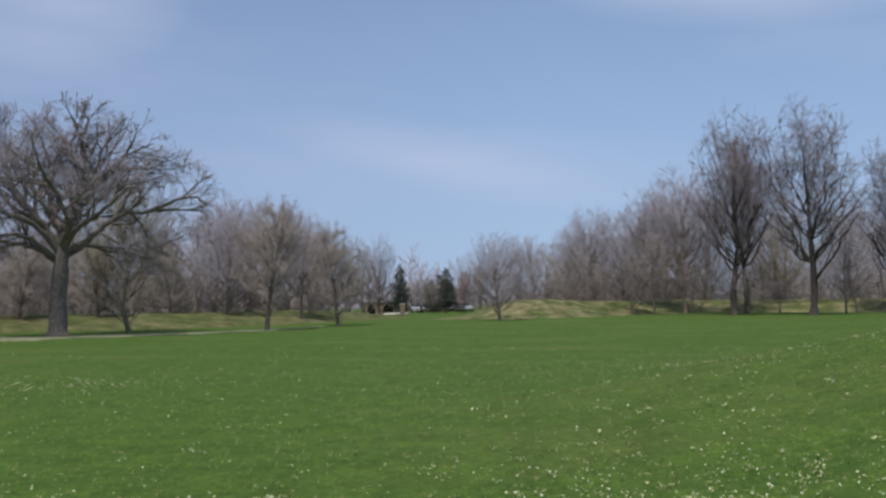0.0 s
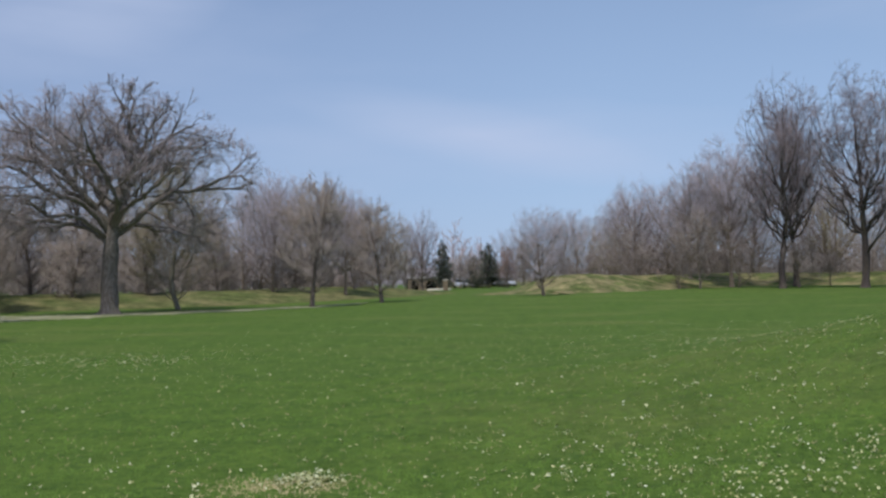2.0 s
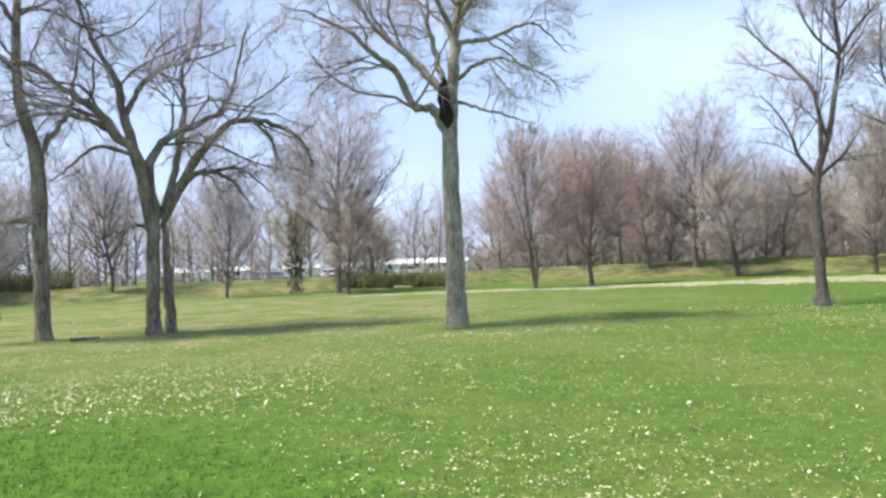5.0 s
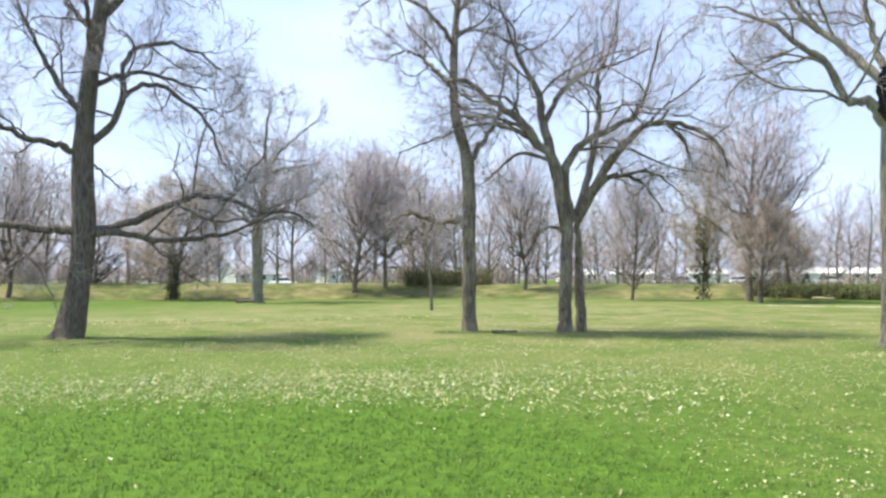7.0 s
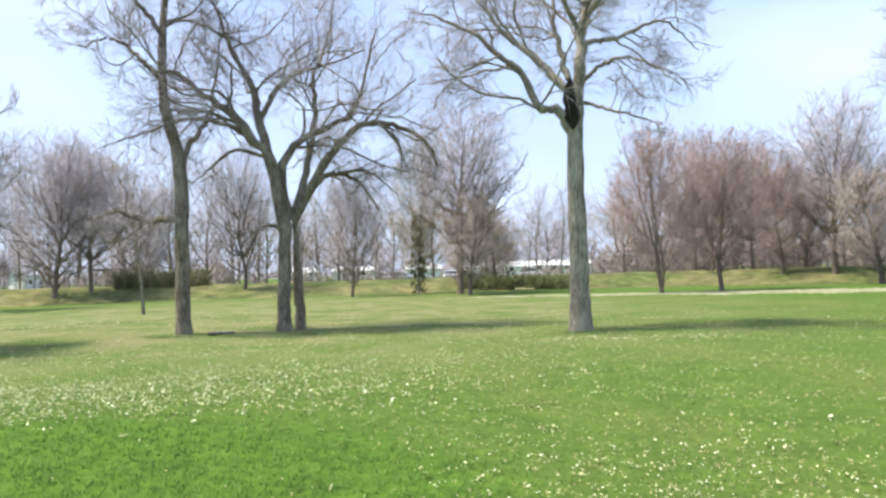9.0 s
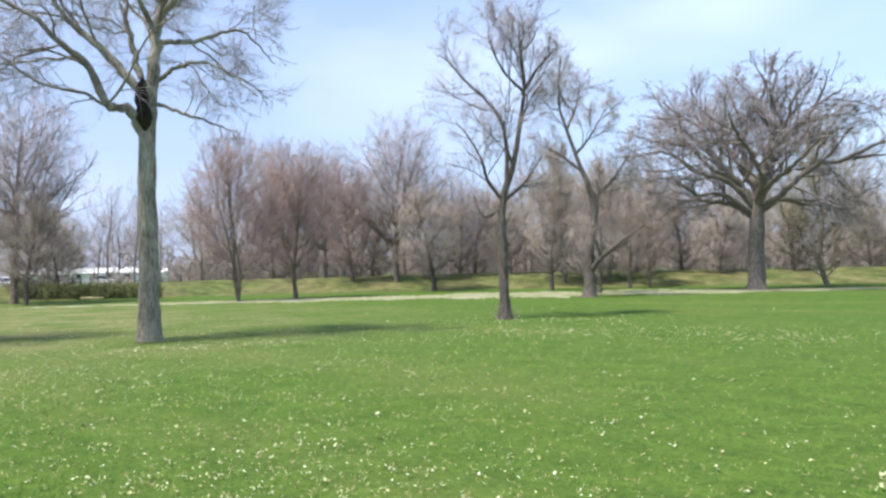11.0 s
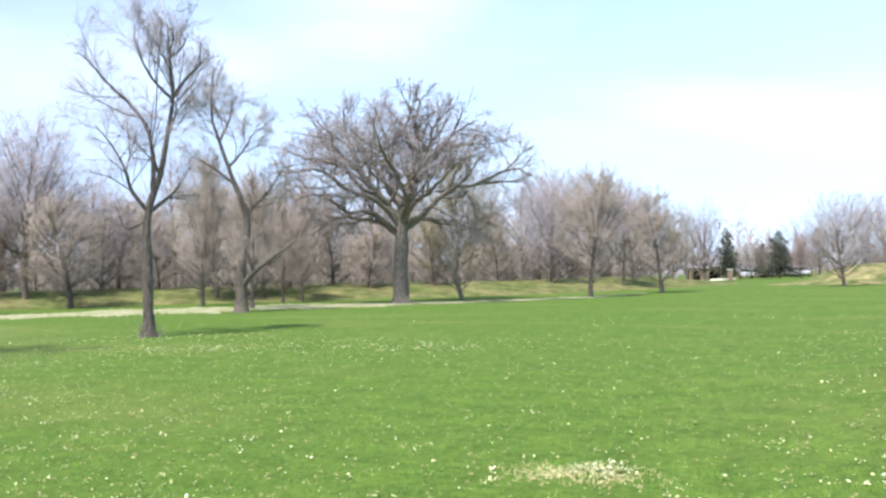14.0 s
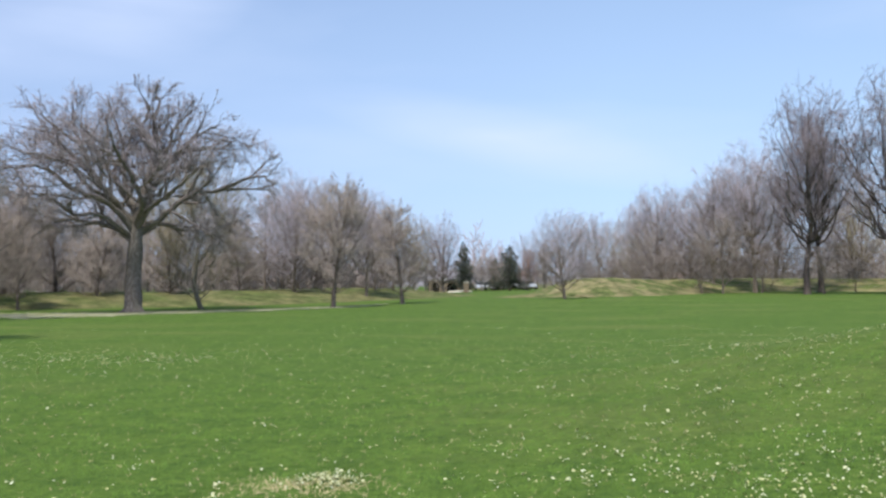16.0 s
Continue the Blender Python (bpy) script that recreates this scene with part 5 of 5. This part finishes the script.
def hedge(name, az, dist, high, count, mat, label, deep=0.6):
    rng = np.random.default_rng(int(dist * 7 + count))
    a, d = rng.uniform(*az, count), dist + rng.normal(scale=deep, size=count)
    x, y = -d * np.sin(np.radians(a)), d * np.cos(np.radians(a))
    z = ground_z(x, y) + lift_at(a, d)
    top = high * rng.uniform(0.6, 1.1, count)
    P = np.stack([np.stack([x, y, z], -1), np.stack([x + rng.normal(scale=0.25, size=count), y + rng.normal(scale=0.25, size=count), z + top], -1)], 1)
    R = np.full((count, 2), 0.025)
    p2, r2 = sprout(rng, P, R, 10, (0.1, 1.0), 50, 0.35, 2, 0.0, 0.3, 1.0, 0.03)
    v, f = joined([spikes(P, R), spikes(p2, r2)])
    return tagged(new(name, mesh_of(name, v, f, [mat])), label, "hedge", kind="stuff")


hedge("hedge", (62.5, 71), 60.5, 0.95, 640, HEDGE, "low dark green hedge at the foot of the bank")
hedge("hedge", (87.2, 93.0), 66, 1.2, 330, IVY, "low scrubby brush at the foot of the bank")
hedge("hedge", (-8, 3), 145, 1.3, 500, TWIG_OLIVE, "grey-green scrub along the far road")


def ivy_on(tree_az, dist, low, high, radius, n):
    """Ivy leaves climbing a trunk."""
    rng = np.random.default_rng(int(tree_az * 10))
    ob = thing("ivy", stand(tree_az, dist, 0.0), "dark green ivy climbing a tree trunk", "ivy", "climbing ivy")
    z = rng.uniform(low, high, n)
    a = rng.uniform(0, 6.3, n)
    r = radius * rng.uniform(0.5, 1.6, n) * (1.2 - 0.5 * (z - low) / (high - low))
    s = np.stack([r * np.cos(a), r * np.sin(a), z], -1)
    e = s + rng.normal(scale=0.14, size=(n, 3)) + [0, 0, -0.08]
    v, f = spikes(np.stack([s, e], 1), np.full((n, 2), 0.05))
    tagged(part("leaves", mesh_of("leaves", v, f, [IVY]), ob), kind="stuff")


for row in [(73.7, 57, 0.0, 5.2, 0.3, 380), (107.9, 63, 0.0, 3.2, 0.3, 560)]:
    ivy_on(*row)

# hollow below the tall tree's fork: a solid sleeve, near-black for its shade
tall = bpy.data.objects["tall_tree"]
hp = bend([(-0.02, -0.16, 5.1), (-0.05, -0.16, 5.5), (-0.1, -0.14, 5.9), (-0.06, -0.1, 6.4)], 9)
hv2, hq2 = tubes(hp[None], np.array([[0.05, 0.14, 0.18, 0.18, 0.165, 0.155, 0.145, 0.12, 0.03]]), 9, 1 + 0.2 * np.random.default_rng(3).normal(size=(1, 9, 9)))
part("cavity", smooth(mesh_of("cavity", hv2, hq2, [CAVITY])), tall, "near-black sleeve standing for a shaded hollow in the bark")


# ---- buildings and cars beyond the bank ----
def block(bm, x0, x1, y0, y1, z0, z1):
    vs = [bm.verts.new((x, y, z)) for z in (z0, z1) for x, y in ((x0, y0), (x1, y0), (x1, y1), (x0, y1))]
    for f in ((3, 2, 1, 0), (4, 5, 6, 7), (0, 1, 5, 4), (1, 2, 6, 5), (2, 3, 7, 6), (3, 0, 4, 7)):
        bm.faces.new([vs[i] for i in f])


def from_bm(name, bm, mat, soften=0.0):
    if soften:
        bmesh.ops.bevel(bm, geom=bm.edges[:], offset=soften, segments=2, affect="EDGES", profile=0.6)
    me = bpy.data.meshes.new(name)
    bm.to_mesh(me)
    bm.free()
    me.materials.append(mat)
    return me


SIDING = plain("white_siding", (0.84, 0.82, 0.78), 0.6, 0.3, 0.06, 6)
CREAM = plain("cream_boards", (0.66, 0.58, 0.42), 0.7, 0.2, 0.12, 5)
ROOF_GREY = plain("grey_shingle", (0.4, 0.4, 0.41), 0.9, 0.1, 0.2, 8)
ROOF_PALE = plain("pale_metal_roof", (0.68, 0.67, 0.65), 0.6, 0.3, 0.1, 6)
ROOF_DARK = plain("dark_shingle", (0.06, 0.05, 0.045), 0.9, 0.1, 0.2, 8)
ROOF_ROSE = plain("rose_shingle", (0.42, 0.27, 0.21), 0.9, 0.1, 0.15, 8)
PANE = plain("window_glass", (0.03, 0.035, 0.04), 0.08, 0.6, 0.2, 3)
STONE = plain("tan_stone", (0.24, 0.185, 0.13), 0.85, 0.15, 0.25, 5)
DARK = plain("opening_shade", (0.02, 0.018, 0.016), 0.9, 0.1, 0.2, 4)
PALE_STONE = plain("pale_stone", (0.66, 0.62, 0.52), 0.85, 0.15, 0.2, 5)
TYRE = plain("tyre_rubber", (0.02, 0.02, 0.02), 0.85, 0.2, 0.2, 20)
CHROME = plain("wheel_metal", (0.5, 0.5, 0.52), 0.3, 0.5, 0.1, 20, 1.0)
LAMP_CLEAR = plain("headlight_glass", (0.7, 0.7, 0.7), 0.15, 0.6, 0.1, 20)
LAMP_RED = plain("tail_light_glass", (0.35, 0.02, 0.02), 0.2, 0.6, 0.1, 20)


def house(az, dist, turn, long, deep, eaves, ridge, wall_mat, roof_mat, label):
    x, y = spot(az, dist)
    ob = thing("house", pose(x, y, float(ground_z(x, y)) - 0.1, 0, 0, az + turn), label, "house", "houses beyond the park")
    h, w = long / 2, deep / 2
    bm = bmesh.new()
    a = [bm.verts.new(p) for p in ((-h, -w, 0), (h, -w, 0), (h, w, 0), (-h, w, 0), (-h, -w, eaves), (h, -w, eaves), (h, w, eaves), (-h, w, eaves), (-h, 0, ridge), (h, 0, ridge))]
    for f in ((0, 1, 5, 4), (2, 3, 7, 6), (1, 2, 6, 9, 5), (3, 0, 4, 8, 7), (3, 2, 1, 0)):
        bm.faces.new([a[i] for i in f])
    part("wall", from_bm("wall", bm, wall_mat), ob)
    bm = bmesh.new()
    o, s = 0.35, (ridge - eaves) / w
    r = [bm.verts.new((px, py, pz + dz)) for dz in (0.02, 0.16) for px in (-h - o, h + o) for py, pz in ((-w - o, eaves - o * s), (0, ridge), (w + o, eaves - o * s))]
    for f in ((0, 1, 4, 3), (1, 2, 5, 4), (6, 9, 10, 7), (7, 10, 11, 8), (0, 3, 9, 6), (2, 8, 11, 5), (0, 6, 7, 1), (1, 7, 8, 2), (3, 4, 10, 9), (4, 5, 11, 10)):
        bm.faces.new([r[i] for i in f])
    part("roof", from_bm("roof", bm, roof_mat), ob)
    for px in np.arange(-h + 1.2, h - 0.8, 2.6):
        bm = bmesh.new()
        block(bm, px - 0.45, px + 0.45, -w - 0.05, -w - 0.02, 0.95, 2.0)
        win = part("window", from_bm("window", bm, SIDING), ob)
        bm = bmesh.new()
        block(bm, px - 0.38, px + 0.38, -w - 0.065, -w - 0.054, 1.02, 1.93)
        part("pane", from_bm("pane", bm, PANE), win)
    bm = bmesh.new()
    block(bm, h * 0.35, h * 0.35 + 0.5, 0.1, 0.6, ridge - 0.5, ridge + 0.5)
    part("chimney", from_bm("chimney", bm, ROOF_ROSE), ob)
    return ob


house(102.9, 185, 32, 10.5, 6.5, 2.2, 4.5, SIDING, ROOF_GREY, "low white house with a long grey roof")
house(97.6, 195, 40, 6.0, 5.0, 2.8, 4.4, SIDING, ROOF_GREY, "small white gabled house beyond the bank")
house(-10.6, 140, 5, 7.0, 6.0, 1.7, 2.4, SIDING, ROOF_ROSE, "low house with a rose-brown roof behind the mound")
for row in [(77.6, 185, -8, 9.0), (73.2, 180, 6, 7.0), (69.0, 170, -12, 8.0), (66.4, 165, 4, 7.5), (63.4, 172, -6, 8.0), (81.4, 190, 9, 8.0)]:
    house(row[0], row[1], row[2], row[3], 5.5, 1.9, 2.75, SIDING, ROOF_PALE, "small white house with a pale roof beyond the bank")


def shed(az, dist):
    ob = thing("shed", stand(az, dist, 0.1), "cream shed with a dark flat roof", "shed")
    bm = bmesh.new()
    block(bm, -0.95, 0.95, -1.2, 1.2, 0, 2.75)
    part("wall", from_bm("wall", bm, CREAM), ob)
    bm = bmesh.new()
    block(bm, -2.6, 5.2, -1.6, 1.8, 2.76, 3.0)
    part("roof", from_bm("roof", bm, ROOF_DARK), ob)
    for px in (-2.4, 5.0):
        bm = bmesh.new()
        block(bm, px - 0.08, px + 0.08, -1.4, -1.24, 0, 2.76)
        part("post", from_bm("post", bm, ROOF_DARK), ob)
    bm = bmesh.new()
    block(bm, -0.4, 0.4, -1.225, -1.203, 0.1, 2.1)
    part("door", from_bm("door", bm, PALE_STONE), ob)


shed(93.1, 118)


def gate_house(az, dist):
    """A low stone shelter with arched openings."""
    ob = thing("stone_shelter", stand(az, dist, 0.1), "low tan stone shelter with dark arched openings", "shelter")
    bm = bmesh.new()
    spans, n = [(-2.9, -1.75, 0.0), (-0.55, 0.95, 0.0)], 10
    edge = [-3.3]
    for a, b, _ in spans:
        edge += [a, b]
    edge.append(2.5)
    for a, b in zip(edge[0::2], edge[1::2]):
        block(bm, a, b, -0.4, 0.4, 0, 1.85)
    for a, b, _ in spans:
        mid, half = (a + b) / 2, (b - a) / 2
        for k in range(n):
            x0, x1 = a + (b - a) * k / n, a + (b - a) * (k + 1) / n
            rise = 0.85 + 0.65 * math.sqrt(max(0.0, 1 - (((x0 + x1) / 2 - mid) / half) ** 2))
            block(bm, x0, x1, -0.4, 0.4, rise, 1.85)
    part("wall", from_bm("wall", bm, STONE), ob)
    # a solid near-black block behind the arches paints in the shade inside them
    bm = bmesh.new()
    block(bm, -3.5, 2.7, 0.41, 3.0, 0, 1.8)
    part("arch_shade", from_bm("arch_shade", bm, DARK), ob)
    bm = bmesh.new()
    block(bm, -3.5, 2.7, -0.55, 0.55, 1.852, 1.95)
    part("coping", from_bm("coping", bm, PALE_STONE, 0.03), ob)


gate_house(3.75, 128)
pillar = thing("stone_pillar", stand(2.72, 112, 0.1), "square tan stone gate pillar with a cap", "pillar")
bm = bmesh.new()
block(bm, -0.33, 0.33, -0.33, 0.33, 0, 1.45)
part("shaft", from_bm("shaft", bm, STONE, 0.03), pillar)
bm = bmesh.new()
block(bm, -0.4, 0.4, -0.4, 0.4, 1.452, 1.55)
part("cap", from_bm("cap", bm, PALE_STONE, 0.03), pillar)
rng_rock = np.random.default_rng(21)
for j in range(6):
    bm = bmesh.new()
    bmesh.ops.create_icosphere(bm, subdivisions=2, radius=0.32)
    for v in bm.verts:
        v.co *= 1 + 0.25 * noise.noise(v.co * 3 + Vector((j * 5.0, 0, 0)))
        v.co.z *= 0.6
    rock = new("boulder", from_bm("boulder", bm, PALE_STONE))
    rock.matrix_world = stand(3.75 - j * 0.24, 116 + rng_rock.random() * 2, -0.08)
    rock.scale = (1.6, 1, 1)
    tagged(rock, "pale boulder lying before the stone shelter", "boulder", "boulders by the shelter")


def car(paint, label):
    """A parked saloon: body, glasshouse, four wheels, lights."""
    ob = thing("car", pose(0, 0, 0), label, "car", "cars parked beyond the park")
    side = [(-2.2, 0.35), (-2.25, 0.75), (-2.0, 0.92), (-1.1, 0.98), (0.75, 0.95), (1.7, 0.85), (2.15, 0.7), (2.2, 0.38)]
    top = [(-1.75, 0.95), (-1.25, 1.42), (0.1, 1.46), (0.95, 0.94)]

    def loft(profile, w0, w1, mat, name, parent):
        bm = bmesh.new()
        zs = [z for _, z in profile]
        lo, hi = min(zs), max(zs)
        rows = []
        for sgn in (-1, 1):
            rows.append([bm.verts.new((px, sgn * (w0 + (w1 - w0) * (z - lo) / (hi - lo)), z)) for px, z in profile])
        n = len(profile)
        bm.faces.new(rows[0])
        bm.faces.new(rows[1][::-1])
        for i in range(n):
            bm.faces.new([rows[0][(i + 1) % n], rows[0][i], rows[1][i], rows[1][(i + 1) % n]])
        bmesh.ops.recalc_face_normals(bm, faces=bm.faces[:])
        return part(name, from_bm(name, bm, mat, 0.05), parent)

    loft(side, 0.86, 0.8, paint, "body", ob)
    loft(top, 0.78, 0.6, PANE, "glasshouse", ob)
    loft([(-1.3, 1.4), (-1.2, 1.47), (0.05, 1.5), (0.2, 1.42)], 0.62, 0.6, paint, "roof", ob)
    for wx in (-1.35, 1.35):
        for wy in (-0.8, 0.8):
            bm = bmesh.new()
            bmesh.ops.create_cone(bm, cap_ends=True, segments=16, radius1=0.32, radius2=0.32, depth=0.2, matrix=pose(wx, wy, 0.32, 90))
            tyre = part("wheel", from_bm("wheel", bm, TYRE, 0.02), ob, "black rubber wheel")
            bm = bmesh.new()
            bmesh.ops.create_cone(bm, cap_ends=True, segments=12, radius1=0.19, radius2=0.17, depth=0.22, matrix=pose(wx, wy, 0.32, 90))
            part("rim", from_bm("rim", bm, CHROME), tyre)
    for lx, name, mat in ((2.14, "headlight", LAMP_CLEAR), (-2.22, "tail_light", LAMP_RED)):
        for ly in (-0.6, 0.6):
            bm = bmesh.new()
            block(bm, lx - 0.06, lx + 0.06, ly - 0.14, ly + 0.14, 0.6, 0.74)
            part(name, from_bm(name, bm, mat, 0.02), ob)
    return ob


PAINTS = [(plain("white_car_paint", (0.8, 0.8, 0.8), 0.3, 0.5, 0.03, 3), "white parked saloon car"), (plain("silver_car_paint", (0.5, 0.52, 0.55), 0.3, 0.5, 0.04, 3), "silver parked saloon car"), (plain("dark_car_paint", (0.05, 0.06, 0.09), 0.3, 0.5, 0.1, 3), "dark blue parked saloon car")]
CARS = [car(*p) for p in PAINTS]
spots = [(1.1, 140, 0, 5), (0.45, 143, 1, 10), (1.75, 141, 1, 0), (-1.4, 144, 1, 20), (-0.6, 146, 0, 10), (-8.9, 120, 0, 85), (-12.3, 112, 0, 80), (-16.2, 118, 0, 90), (65.9, 125, 0, 85), (71.2, 125, 0, 20), (74.6, 126, 1, 70), (76.0, 124, 0, 15), (100.9, 125, 0, 40), (109.5, 125, 0, 50)]
first = set()
for az, d, which, turn in spots:
    m = stand(az, d, 0.0, turn - 90)
    if which in first:
        copy_thing(CARS[which], m)
    else:
        first.add(which)
        CARS[which].matrix_world = m
CARS[2].matrix_world = stand(70.0, 113, 0.0, 0)


def log(az, dist, length, r, turn, mat, label):
    rng = np.random.default_rng(int(az * 10))
    p = bend([(-length / 2, 0, r), (-length * 0.1, 0.05, r * 1.3), (length * 0.2, -0.04, r), (length / 2, 0.06, r * 1.2)], 8)
    v, q = tubes(p[None], (r * np.linspace(1.1, 0.6, 8))[None], 7, 1 + 0.1 * rng.normal(size=(1, 8, 7)))
    ob = tagged(new("fallen_branch", smooth(mesh_of("fallen_branch", v, q, [mat]))), label, "branch", "fallen branches")
    ob.matrix_world = stand(az, dist, 0.0, turn)


log(86.9, 24.2, 0.7, 0.05, 10, BARK_PALE, "pale broken branch lying in the grass")
log(103.2, 54.5, 1.6, 0.1, 20, BARK_BROWN, "rotting brown branch at the foot of a tree")
log(66.6, 58.5, 1.3, 0.09, 0, STRAW, "dry straw-coloured branch below the hedge")
